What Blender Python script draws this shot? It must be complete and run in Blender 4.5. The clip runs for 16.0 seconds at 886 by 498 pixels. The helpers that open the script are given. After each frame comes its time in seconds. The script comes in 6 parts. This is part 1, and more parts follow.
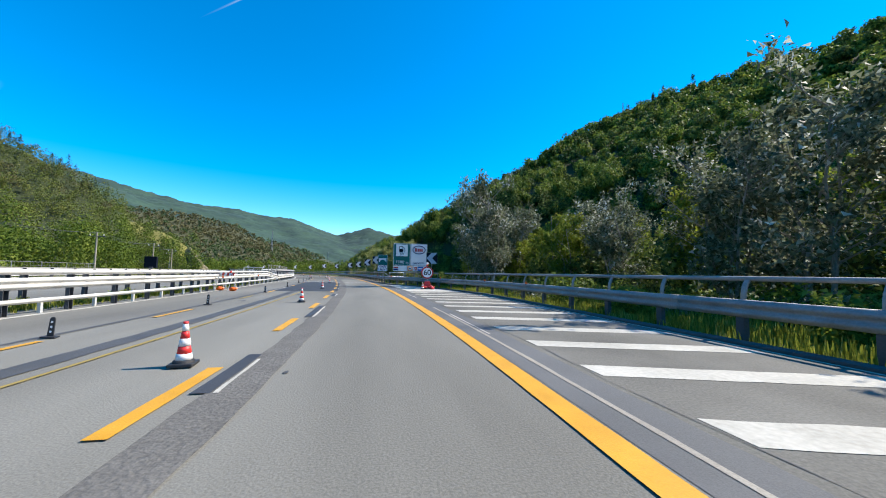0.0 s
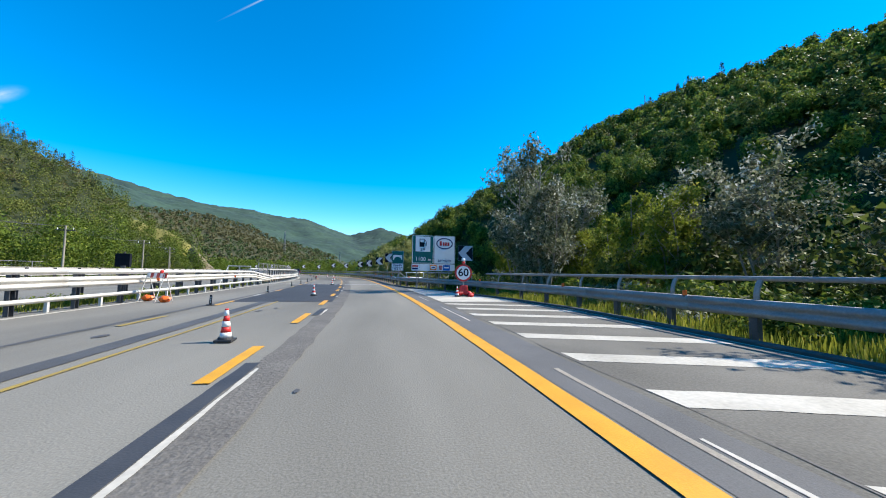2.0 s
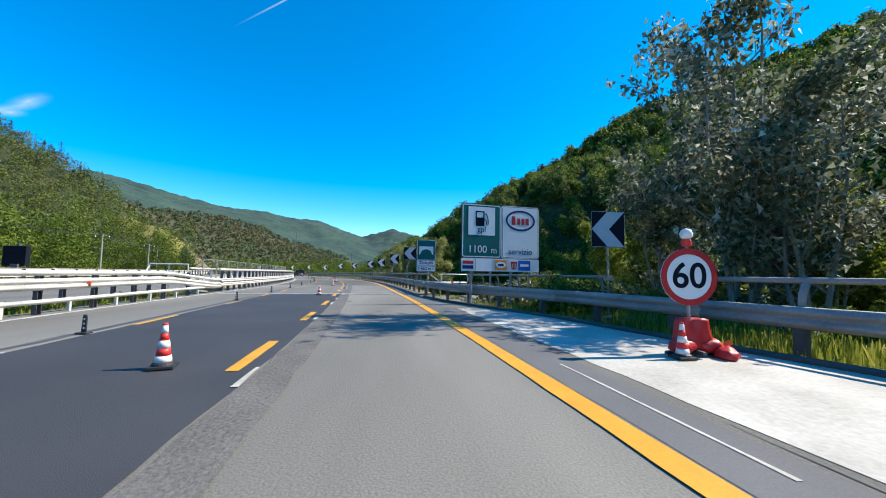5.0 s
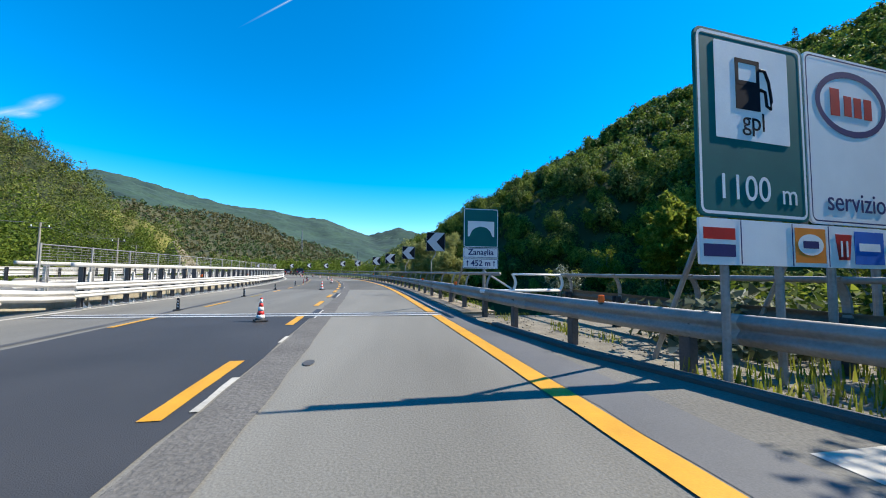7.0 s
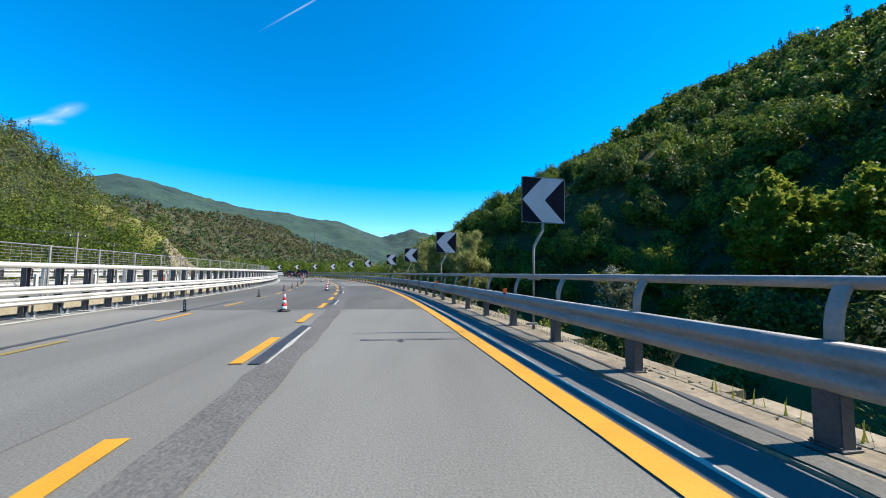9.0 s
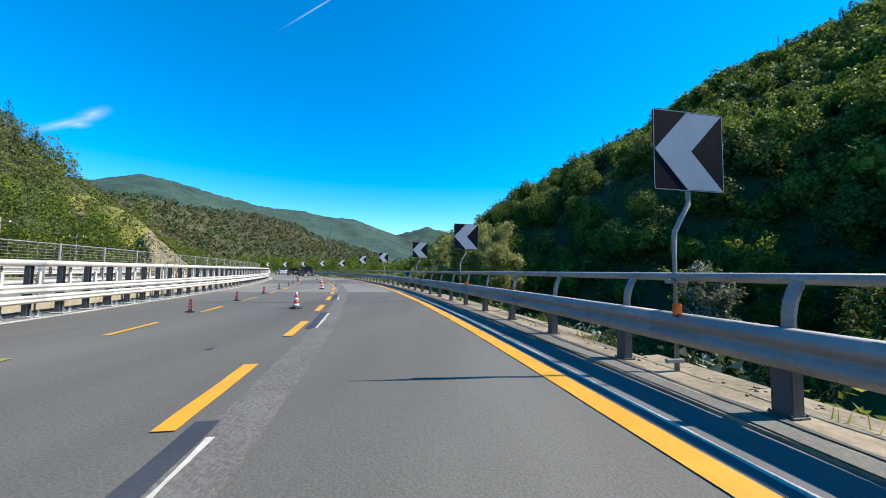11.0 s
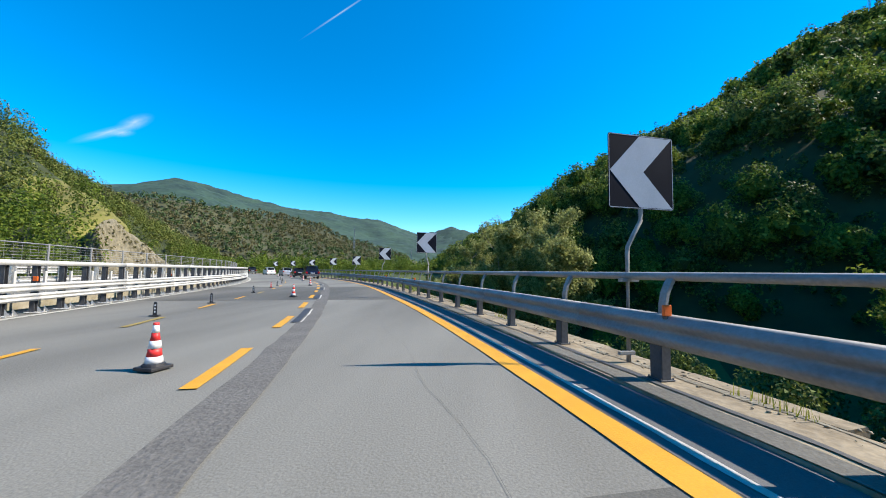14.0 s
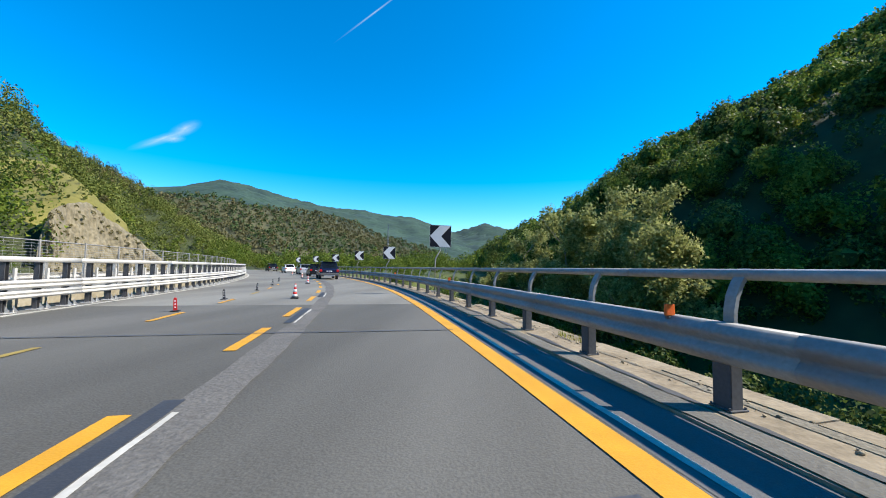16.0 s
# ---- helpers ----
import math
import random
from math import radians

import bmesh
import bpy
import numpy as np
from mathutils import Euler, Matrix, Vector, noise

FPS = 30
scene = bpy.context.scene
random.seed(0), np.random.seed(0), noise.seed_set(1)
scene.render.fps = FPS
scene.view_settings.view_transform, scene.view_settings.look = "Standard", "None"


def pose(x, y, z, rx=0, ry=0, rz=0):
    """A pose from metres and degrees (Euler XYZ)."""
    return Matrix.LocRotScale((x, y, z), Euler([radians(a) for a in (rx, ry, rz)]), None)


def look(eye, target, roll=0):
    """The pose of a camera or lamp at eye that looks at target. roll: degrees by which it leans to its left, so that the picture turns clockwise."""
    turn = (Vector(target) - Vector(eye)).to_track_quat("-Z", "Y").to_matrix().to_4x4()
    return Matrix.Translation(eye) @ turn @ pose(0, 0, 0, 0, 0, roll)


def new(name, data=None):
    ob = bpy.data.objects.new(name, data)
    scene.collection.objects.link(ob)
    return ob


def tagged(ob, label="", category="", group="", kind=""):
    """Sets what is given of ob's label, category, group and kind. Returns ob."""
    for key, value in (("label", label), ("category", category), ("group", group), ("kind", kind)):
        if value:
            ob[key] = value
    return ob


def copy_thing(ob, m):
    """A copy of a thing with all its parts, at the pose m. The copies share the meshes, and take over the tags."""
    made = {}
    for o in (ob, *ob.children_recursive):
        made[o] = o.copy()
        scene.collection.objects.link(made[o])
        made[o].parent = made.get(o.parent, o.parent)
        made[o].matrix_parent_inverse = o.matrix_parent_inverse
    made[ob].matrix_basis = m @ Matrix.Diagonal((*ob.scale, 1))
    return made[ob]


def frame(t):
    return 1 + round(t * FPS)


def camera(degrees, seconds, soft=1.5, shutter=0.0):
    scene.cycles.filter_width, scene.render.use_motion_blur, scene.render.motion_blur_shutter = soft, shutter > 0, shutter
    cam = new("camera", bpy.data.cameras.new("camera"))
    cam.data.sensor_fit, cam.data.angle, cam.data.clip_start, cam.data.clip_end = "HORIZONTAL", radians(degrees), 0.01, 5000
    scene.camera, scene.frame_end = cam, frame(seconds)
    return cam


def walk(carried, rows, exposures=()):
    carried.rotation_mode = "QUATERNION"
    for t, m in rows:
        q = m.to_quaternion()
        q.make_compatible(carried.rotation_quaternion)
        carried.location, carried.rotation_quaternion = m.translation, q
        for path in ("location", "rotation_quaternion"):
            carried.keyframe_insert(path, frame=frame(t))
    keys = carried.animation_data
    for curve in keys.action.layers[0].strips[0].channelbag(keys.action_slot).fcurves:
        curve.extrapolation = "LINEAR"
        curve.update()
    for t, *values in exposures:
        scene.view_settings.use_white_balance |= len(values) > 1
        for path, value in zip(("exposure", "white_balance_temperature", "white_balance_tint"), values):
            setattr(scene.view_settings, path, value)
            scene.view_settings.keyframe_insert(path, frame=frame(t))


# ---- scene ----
cam = camera(101.56, 16.0, soft=1.0)

# seconds, x, y, z, yaw, pitch, roll
PATH = [
    (0.0, 0.00, 0.00, 1.2, -10.45, 3.83, -0.94),
    (0.5, -0.01, 1.89, 1.2, -9.98, 3.84, -0.94),
    (1.0, -0.03, 3.93, 1.2, -9.44, 3.78, -0.94),
    (1.5, -0.08, 6.02, 1.2, -9.03, 3.82, -0.94),
    (2.0, -0.14, 8.13, 1.2, -8.59, 3.78, -0.94),
    (2.5, -0.21, 10.23, 1.2, -8.16, 3.83, -0.94),
    (3.0, -0.31, 12.37, 1.2, -7.84, 3.93, -0.94),
    (3.5, -0.41, 14.47, 1.2, -7.55, 3.92, -0.94),
    (4.0, -0.52, 16.60, 1.2, -7.13, 3.62, -0.94),
    (4.5, -0.66, 18.95, 1.2, -7.05, 4.01, -0.94),
    (5.0, -0.81, 21.37, 1.2, -6.73, 3.96, -0.94),
    (5.5, -0.98, 23.87, 1.2, -6.37, 3.90, -0.94),
    (6.0, -1.17, 26.47, 1.2, -6.11, 3.85, -0.94),
    (6.5, -1.38, 29.15, 1.2, -5.93, 3.80, -0.94),
    (7.0, -1.60, 31.93, 1.2, -5.75, 3.75, -0.94),
    (7.5, -1.85, 34.79, 1.2, -5.36, 3.95, -0.94),
    (8.0, -2.11, 37.58, 1.2, -5.00, 3.32, -0.94),
    (8.5, -2.39, 40.49, 1.2, -4.60, 3.61, -0.94),
    (9.0, -2.76, 43.81, 1.2, -3.74, 4.01, -0.94),
    (9.5, -3.18, 47.18, 1.2, -2.89, 3.91, -0.94),
    (10.0, -3.65, 50.56, 1.2, -2.19, 3.82, -0.94),
    (10.5, -4.15, 53.91, 1.2, -1.69, 3.73, -0.94),
    (11.0, -4.67, 57.19, 1.2, -1.37, 3.63, -0.94),
    (11.5, -5.18, 60.35, 1.2, -1.13, 3.54, -0.94),
    (12.0, -5.68, 63.33, 1.2, -0.79, 3.21, -0.94),
    (12.5, -6.21, 66.36, 1.2, -0.26, 2.96, -0.94),
    (13.0, -6.81, 69.58, 1.2, 0.38, 3.26, -0.94),
    (13.5, -7.45, 72.79, 1.2, 1.35, 3.69, -0.94),
    (14.0, -8.13, 75.90, 1.2, 2.42, 3.62, -0.94),
    (14.5, -8.94, 79.26, 1.2, 3.69, 3.84, -0.94),
    (15.0, -9.81, 82.60, 1.2, 4.83, 3.64, -0.94),
    (15.5, -10.85, 86.24, 1.2, 6.11, 3.39, -0.94),
    (16.0, -12.10, 90.26, 1.2, 7.61, 3.09, -0.94),
]
walk(cam, [(t, pose(x, y, z, 90 + p, r, w)) for t, x, y, z, w, p, r in PATH], exposures=[(0, 0.93), (16, 0.93)])

# ---- daylight ----
SUN_EL, SUN_AZ = 42.0, 84.5  # degrees above the horizon, clockwise from the y axis
world = bpy.data.worlds.new("sky")
scene.world = world
world.use_nodes = True
wt = world.node_tree
sky = wt.nodes.new("ShaderNodeTexSky")
sky.sky_type = "NISHITA"
sky.sun_disc = False
sky.sun_elevation, sky.sun_rotation = radians(SUN_EL), radians(SUN_AZ)
sky.air_density, sky.dust_density, sky.ozone_density = 0.9, 0.0, 3.0
vivid = wt.nodes.new("ShaderNodeHueSaturation")
vivid.inputs["Hue"].default_value, vivid.inputs["Saturation"].default_value = 0.497, 1.55
wt.links.new(sky.outputs[0], vivid.inputs["Color"])
wt.links.new(vivid.outputs[0], wt.nodes["Background"].inputs[0])
wt.nodes["Background"].inputs[1].default_value = 0.145
sun_data = bpy.data.lights.new("sun", "SUN")
sun_data.energy, sun_data.angle, sun_data.color = 4.6, radians(0.5), (1.0, 0.925, 0.80)
a, e = radians(SUN_AZ), radians(SUN_EL)
new("sun", sun_data).matrix_world = look((300 * math.sin(a) * math.cos(e), 300 * math.cos(a) * math.cos(e), 300 * math.sin(e)), (0, 0, 0))


# ---- materials ----
def material(name, c1, c2, big=0.4, fine=60.0, rough=0.8, metal=0.0, bump=0.2, spread=0.5, island=0.0, obj=0.0, c3=None, streak=None, spec=0.5):
    """Two colours mixed by a large stain noise and a fine grain, with relief from the grain; c3: rare spots."""
    m = bpy.data.materials.new(name)
    m.use_nodes = True
    n, l = m.node_tree.nodes, m.node_tree.links
    p = n["Principled BSDF"]
    p.inputs["Roughness"].default_value, p.inputs["Metallic"].default_value = rough, metal
    p.inputs["Specular IOR Level"].default_value = spec
    co = n.new("ShaderNodeTexCoord")
    src = co.outputs["Object"]
    if streak:
        mp = n.new("ShaderNodeMapping")
        mp.inputs["Scale"].default_value = streak
        l.new(src, mp.inputs[0])
        src = mp.outputs[0]
    n1, n2 = n.new("ShaderNodeTexNoise"), n.new("ShaderNodeTexNoise")
    n1.inputs["Scale"].default_value, n1.inputs["Detail"].default_value = big, 5
    n2.inputs["Scale"].default_value, n2.inputs["Detail"].default_value = fine, 3
    l.new(src, n1.inputs["Vector"])
    l.new(co.outputs["Object"], n2.inputs["Vector"])
    mix = n.new("ShaderNodeMath")
    mix.operation = "MULTIPLY_ADD"
    mix.inputs[1].default_value = spread
    l.new(n2.outputs[0], mix.inputs[0])
    off = n.new("ShaderNodeMath")
    off.operation = "MULTIPLY_ADD"
    off.inputs[1].default_value, off.inputs[2].default_value = 1.6 * (1 - spread), -0.8 * (1 - spread) + 0.5 - 0.5 * spread
    l.new(n1.outputs[0], off.inputs[0])
    l.new(off.outputs[0], mix.inputs[2])
    fac = mix.outputs[0]
    if island or obj:
        if island:
            g = n.new("ShaderNodeNewGeometry").outputs["Random Per Island"]
        else:
            g = n.new("ShaderNodeObjectInfo").outputs["Random"]
        ad = n.new("ShaderNodeMath")
        ad.operation = "MULTIPLY_ADD"
        ad.inputs[1].default_value = island or obj
        l.new(g, ad.inputs[0])
        sub = n.new("ShaderNodeMath")
        sub.operation = "SUBTRACT"
        sub.inputs[1].default_value = (island or obj) / 2
        l.new(fac, sub.inputs[0])
        l.new(sub.outputs[0], ad.inputs[2])
        fac = ad.outputs[0]
    ramp = n.new("ShaderNodeValToRGB")
    ramp.color_ramp.elements[0].position, ramp.color_ramp.elements[0].color = 0.25, (*c1, 1)
    ramp.color_ramp.elements[1].position, ramp.color_ramp.elements[1].color = 0.75, (*c2, 1)
    if c3:
        el = ramp.color_ramp.elements.new(0.86)
        el.color = (*c3, 1)
    l.new(fac, ramp.inputs[0])
    l.new(ramp.outputs[0], p.inputs["Base Color"])
    if bump:
        b = n.new("ShaderNodeBump")
        b.inputs["Strength"].default_value, b.inputs["Distance"].default_value = bump, 0.02
        l.new(n2.outputs[0], b.inputs["Height"])
        l.new(b.outputs[0], p.inputs["Normal"])
    return m


def leaves(name, c1, c2, c3, glow=0.5, big=0.16):
    """Leaf: colour by island and by clump, part of the light passes through."""
    m = material(name, c1, c2, big=big, fine=3.0, rough=0.6, bump=0.0, spread=0.3, island=0.7, c3=c3, spec=0.12)
    n, l = m.node_tree.nodes, m.node_tree.links
    p = n["Principled BSDF"]
    col = p.inputs["Base Color"].links[0].from_socket
    tr, mx = n.new("ShaderNodeBsdfTranslucent"), n.new("ShaderNodeMixShader")
    mx.inputs[0].default_value = glow
    l.new(col, tr.inputs[0])
    l.new(p.outputs[0], mx.inputs[1])
    l.new(tr.outputs[0], mx.inputs[2])
    l.new(mx.outputs[0], n["Material Output"].inputs[0])
    return m


ASPHALT = material("asphalt", (0.1, 0.095, 0.082), (0.255, 0.245, 0.213), 0.25, 52, 0.85, bump=0.28, spread=0.5, streak=(1.6, 0.25, 1), spec=0.25)
ASPHALT_GREY = material("asphalt_worn", (0.098, 0.094, 0.083), (0.235, 0.227, 0.2), 0.3, 52, 0.85, bump=0.28, spread=0.5, streak=(1.4, 0.2, 1), spec=0.25)
ASPHALT_PATCH = material("asphalt_patch", (0.064, 0.061, 0.053), (0.156, 0.149, 0.131), 0.3, 52, 0.85, bump=0.28, spread=0.5, streak=(1.4, 0.2, 1), spec=0.25)
COVER = material("black_cover_tape", (0.022, 0.026, 0.034), (0.05, 0.053, 0.06), 1.5, 50, 0.75, bump=0.15)
ASPHALT_NEW = material("asphalt_new", (0.026, 0.027, 0.03), (0.046, 0.046, 0.049), 0.5, 110, 0.75, bump=0.3, spread=0.4)
TAR = material("tar", (0.045, 0.045, 0.046), (0.088, 0.086, 0.084), 0.8, 70, 0.7, bump=0.2)
MILLED = material("milled_asphalt", (0.085, 0.08, 0.073), (0.175, 0.165, 0.15), 1.5, 28, 0.9, bump=0.7, spread=0.7, spec=0.25)
HATCHED = material("shoulder_asphalt", (0.085, 0.081, 0.071), (0.19, 0.182, 0.16), 0.6, 32, 0.9, bump=0.4, spread=0.55, spec=0.25)
YELLOW = material("yellow_paint", (0.5, 0.235, 0.006), (0.66, 0.33, 0.012), 2.5, 60, 0.6, bump=0.15, c3=(0.45, 0.28, 0.06))
YELLOW_OLD = material("faded_yellow_paint", (0.231, 0.165, 0.044), (0.341, 0.242, 0.044), 2.5, 40, 0.7, bump=0.15, c3=(0.3, 0.28, 0.22))
WHITE = material("white_road_paint", (0.32, 0.302, 0.258), (0.57, 0.543, 0.48), 1.1, 16, 0.75, bump=0.2, spread=0.5, c3=(0.58, 0.555, 0.495), spec=0.25)
GUTTER = material("gutter_asphalt", (0.082, 0.083, 0.085), (0.145, 0.145, 0.145), 0.6, 70, 0.8, bump=0.2, spec=0.3)
CONCRETE = material("concrete", (0.2, 0.178, 0.145), (0.36, 0.33, 0.275), 0.9, 45, 0.9, bump=0.4, c3=(0.36, 0.28, 0.17))
STAINED = material("stained_parapet_concrete", (0.2, 0.165, 0.1), (0.4, 0.365, 0.28), 1.1, 9, 0.9, bump=0.4, streak=(1, 1, 0.35), c3=(0.5, 0.46, 0.36))
LEDGE = material("cream_ledge_concrete", (0.15, 0.115, 0.07), (0.38, 0.31, 0.21), 1.6, 14, 0.9, bump=0.6, spread=0.5, c3=(0.5, 0.45, 0.35), obj=0.25)
SAND = material("sandy_soil", (0.1, 0.088, 0.062), (0.27, 0.24, 0.185), 2.2, 22, 0.95, bump=0.9, spread=0.6)
STEEL = material("galvanised_steel", (0.18, 0.178, 0.175), (0.33, 0.326, 0.316), 1.6, 25, 0.6, 0.12, bump=0.04, streak=(1, 1, 3))
STEEL_PALE = material("weathered_zinc_beam", (0.42, 0.41, 0.385), (0.66, 0.645, 0.61), 0.8, 25, 0.55, 0.2, bump=0.05, c3=(0.42, 0.38, 0.32))
STEEL_DARK = material("dull_steel", (0.05, 0.054, 0.062), (0.11, 0.112, 0.12), 2.0, 30, 0.6, 0.3, bump=0.08, c3=(0.16, 0.09, 0.05))
STEEL_RUSTY = material("weathered_brown_steel", (0.1, 0.08, 0.06), (0.2, 0.165, 0.13), 1.5, 25, 0.75, 0.1, bump=0.1, c3=(0.22, 0.13, 0.07))
BLACK = material("black_rubber", (0.012, 0.012, 0.014), (0.03, 0.03, 0.032), 6, 60, 0.6, bump=0.1)
SIGN_BLACK = material("black_sign_film", (0.008, 0.01, 0.016), (0.014, 0.016, 0.024), 3, 60,  0.65, bump=0.0, spec=0.05)
SIGN_WHITE = material("white_sign_film", (0.66, 0.68, 0.70), (0.78, 0.79, 0.80), 2, 60,  0.65, bump=0.0, spec=0.2)
SIGN_GREY = material("reflective_chevron_film", (0.36, 0.39, 0.44), (0.48, 0.51, 0.56), 2, 60,  0.65, bump=0.0, spec=0.2)
SIGN_GREEN = material("green_sign_film", (0.003, 0.1, 0.1), (0.006, 0.13, 0.125), 2, 60,  0.65, bump=0.0, spec=0.2)
SIGN_RED = material("red_film", (0.38, 0.012, 0.014), (0.52, 0.02, 0.018), 3, 60, 0.45, bump=0.0)
SIGN_BLUE = material("blue_film", (0.01, 0.10, 0.42), (0.015, 0.14, 0.5), 3, 60,  0.65, bump=0.0, spec=0.2)
SIGN_NAVY = material("navy_film", (0.012, 0.02, 0.10), (0.02, 0.03, 0.13), 3, 60,  0.65, bump=0.0, spec=0.2)
ORANGE = material("orange_plastic", (0.72, 0.10, 0.01), (0.88, 0.17, 0.02), 4, 60, 0.5, bump=0.05)
SIGN_ORANGE = material("orange_film", (0.72, 0.2, 0.02), (0.8, 0.24, 0.03), 4, 60, 0.5, bump=0.0)
CONE_RED = material("red_cone_plastic", (0.55, 0.02, 0.02), (0.75, 0.04, 0.03), 4, 40, 0.5, bump=0.05, c3=(0.3, 0.05, 0.04))
CONE_WHITE = material("white_cone_band", (0.62, 0.61, 0.6), (0.8, 0.8, 0.79), 5, 40, 0.5, bump=0.05, c3=(0.4, 0.38, 0.36))
BARK = material("bark", (0.13, 0.115, 0.095), (0.34, 0.31, 0.27), 2, 14, 0.9, bump=0.8, streak=(4, 4, 0.6))
GRASS = material("valley_grass", (0.035, 0.055, 0.014), (0.10, 0.12, 0.03), 0.08, 4, 0.95, bump=0.8, spread=0.4)
# slope floor coloured very dark, so gaps between crowns read as shade
WOODLAND_SHADE = material("wooded_slope_gap_shade", (0.016, 0.026, 0.007), (0.045, 0.056, 0.016), 0.02, 0.35, 0.95, bump=1.0, spread=0.55)
DRY_GRASS = material("dry_hill_grass", (0.1, 0.098, 0.022), (0.24, 0.215, 0.05), 0.12, 2.5, 0.95, bump=0.8, spread=0.5)
SCRUBLAND = material("scrub_slope", (0.032, 0.038, 0.015), (0.085, 0.08, 0.033), 0.03, 0.5, 0.95, bump=0.8, spread=0.45)
# blue-green air haze of distance is mixed into this forest colour
FAR_FOREST_HAZED = material("far_forest_hazed", (0.004, 0.02, 0.022), (0.04, 0.082, 0.05), 0.012, 0.11, 0.95, bump=0.3, spread=0.5)
ROCK = material("scree", (0.07, 0.062, 0.038), (0.27, 0.235, 0.155), 0.5, 2.6, 0.95, bump=1.0, spread=0.75)
LEAF_OAK = leaves("leaf_oak", (0.05, 0.085, 0.014), (0.21, 0.27, 0.042), (0.3, 0.33, 0.06), 0.36)
LEAF_DARK = leaves("leaf_dark", (0.03, 0.052, 0.014), (0.15, 0.195, 0.04), (0.2, 0.22, 0.06), 0.26)
LEAF_PALE = leaves("leaf_pale", (0.07, 0.085, 0.042), (0.26, 0.28, 0.18), (0.6, 0.61, 0.54), 0.35, 0.4)
LEAF_LIME = leaves("leaf_lime", (0.11, 0.15, 0.018), (0.26, 0.3, 0.04), (0.32, 0.32, 0.06), 0.5, 0.3)
LEAF_BROWN = leaves("leaf_brown", (0.075, 0.075, 0.03), (0.18, 0.155, 0.065), (0.2, 0.17, 0.09), 0.2)
LEAF_SPRING = leaves("leaf_spring", (0.06, 0.1, 0.014), (0.16, 0.21, 0.026), (0.2, 0.23, 0.04), 0.35)
LEAF_OLIVE = leaves("leaf_olive", (0.075, 0.1, 0.02), (0.18, 0.205, 0.045), (0.2, 0.2, 0.06), 0.25)
LEAF_CONIFER = leaves("leaf_conifer", (0.0192, 0.0384, 0.0192), (0.0512, 0.0768, 0.0352), (0.05, 0.06, 0.03), 0.1)
LEAF_FAR = leaves("leaf_far", (0.03, 0.06, 0.02), (0.1, 0.145, 0.045), (0.11, 0.14, 0.06), 0.2, 0.01)
LEAF_RIVER = leaves("leaf_riverside", (0.17, 0.19, 0.06), (0.38, 0.39, 0.14), (0.46, 0.46, 0.2), 0.5, 0.3)
GRASS_BLADE = leaves("grass_blade", (0.13, 0.16, 0.02), (0.3, 0.31, 0.045), (0.42, 0.38, 0.1), 0.4, 1.0)
CAR_NAVY = material("navy_car_paint", (0.008, 0.012, 0.035), (0.012, 0.018, 0.05), 1, 60, 0.25, 0.3, bump=0.0)
CAR_SILVER = material("silver_car_paint", (0.45, 0.46, 0.48), (0.55, 0.56, 0.58), 1, 60, 0.28, 0.5, bump=0.0)
CAR_WHITE = material("white_car_paint", (0.72, 0.72, 0.72), (0.8, 0.8, 0.8), 1, 60, 0.3, 0.0, bump=0.0)
CAR_BLACK = material("black_car_paint", (0.010, 0.010, 0.012), (0.018, 0.018, 0.02), 1, 60, 0.25, 0.2, bump=0.0)
CAR_GLASS = material("tinted_glass", (0.010, 0.013, 0.016), (0.02, 0.024, 0.028), 1, 60, 0.06, 0.0, bump=0.0)
LAMP_RED = material("tail_lamp", (0.35, 0.01, 0.01), (0.5, 0.02, 0.02), 8, 60, 0.2, 0.0, bump=0.0)
PLASTIC_GREY = material("grey_plastic", (0.05, 0.05, 0.055), (0.09, 0.09, 0.095), 4, 60, 0.6, 0.0, bump=0.05)
RIM = material("alloy", (0.35, 0.35, 0.36), (0.5, 0.5, 0.5), 4, 60, 0.35, 0.8, bump=0.0)

# ---- the road's line: stations in metres along it, headings in degrees to the left ----
STATIONS = [-60, 0, 10, 20, 30, 40, 50, 60, 70, 80, 90, 100, 110, 120, 135, 160, 200, 260]
HEADINGS = [-1.17, -1.17, 1.63, 3.09, 4.98, 6.35, 6.76, 8.75, 12.04, 14.5, 18.6, 19.6, 24.0, 29, 34, 41, 48, 54]
_s = np.arange(-60, 260.1, 0.25)
_h = np.radians(np.interp(_s, STATIONS, HEADINGS))
_x = -np.cumsum(np.sin(_h)) * 0.25
_y = np.cumsum(np.cos(_h)) * 0.25
_x -= np.interp(0, _s, _x) + 0.2
_y -= np.interp(0, _s, _y)


def road(s, d, z=0.0):
    """The place d metres to the right of the lane's middle, at station s."""
    h = float(np.interp(s, _s, _h))
    return Vector((float(np.interp(s, _s, _x)) + d * math.cos(h), float(np.interp(s, _s, _y)) + d * math.sin(h), z))


def heading(s):
    return math.degrees(float(np.interp(s, _s, _h)))


def stand(s, d, z=0.0, turn=0.0):
    """The pose of a thing at the road, its y axis along the road."""
    p = road(s, d, z)
    return pose(p.x, p.y, p.z, 0, 0, heading(s) + turn)


# ---- mesh helpers ----
def finish(name, bm, mat, parent=None, label="", smooth=False):
    me = bpy.data.meshes.new(name)
    bm.normal_update()
    bm.to_mesh(me)
    bm.free()
    me.materials.append(mat)
    if smooth:
        me.polygons.foreach_set("use_smooth", [True] * len(me.polygons))
    ob = new(name, me)
    if parent:
        ob.parent = parent
    return tagged(ob, label)


def part(name, bm, mat, parent, label="", smooth=False):
    return finish(name, bm, mat, parent, label, smooth)


def share(name, me, parent, m, label=""):
    ob = new(name, me)
    ob.parent = parent
    ob.matrix_basis = m
    return tagged(ob, label)


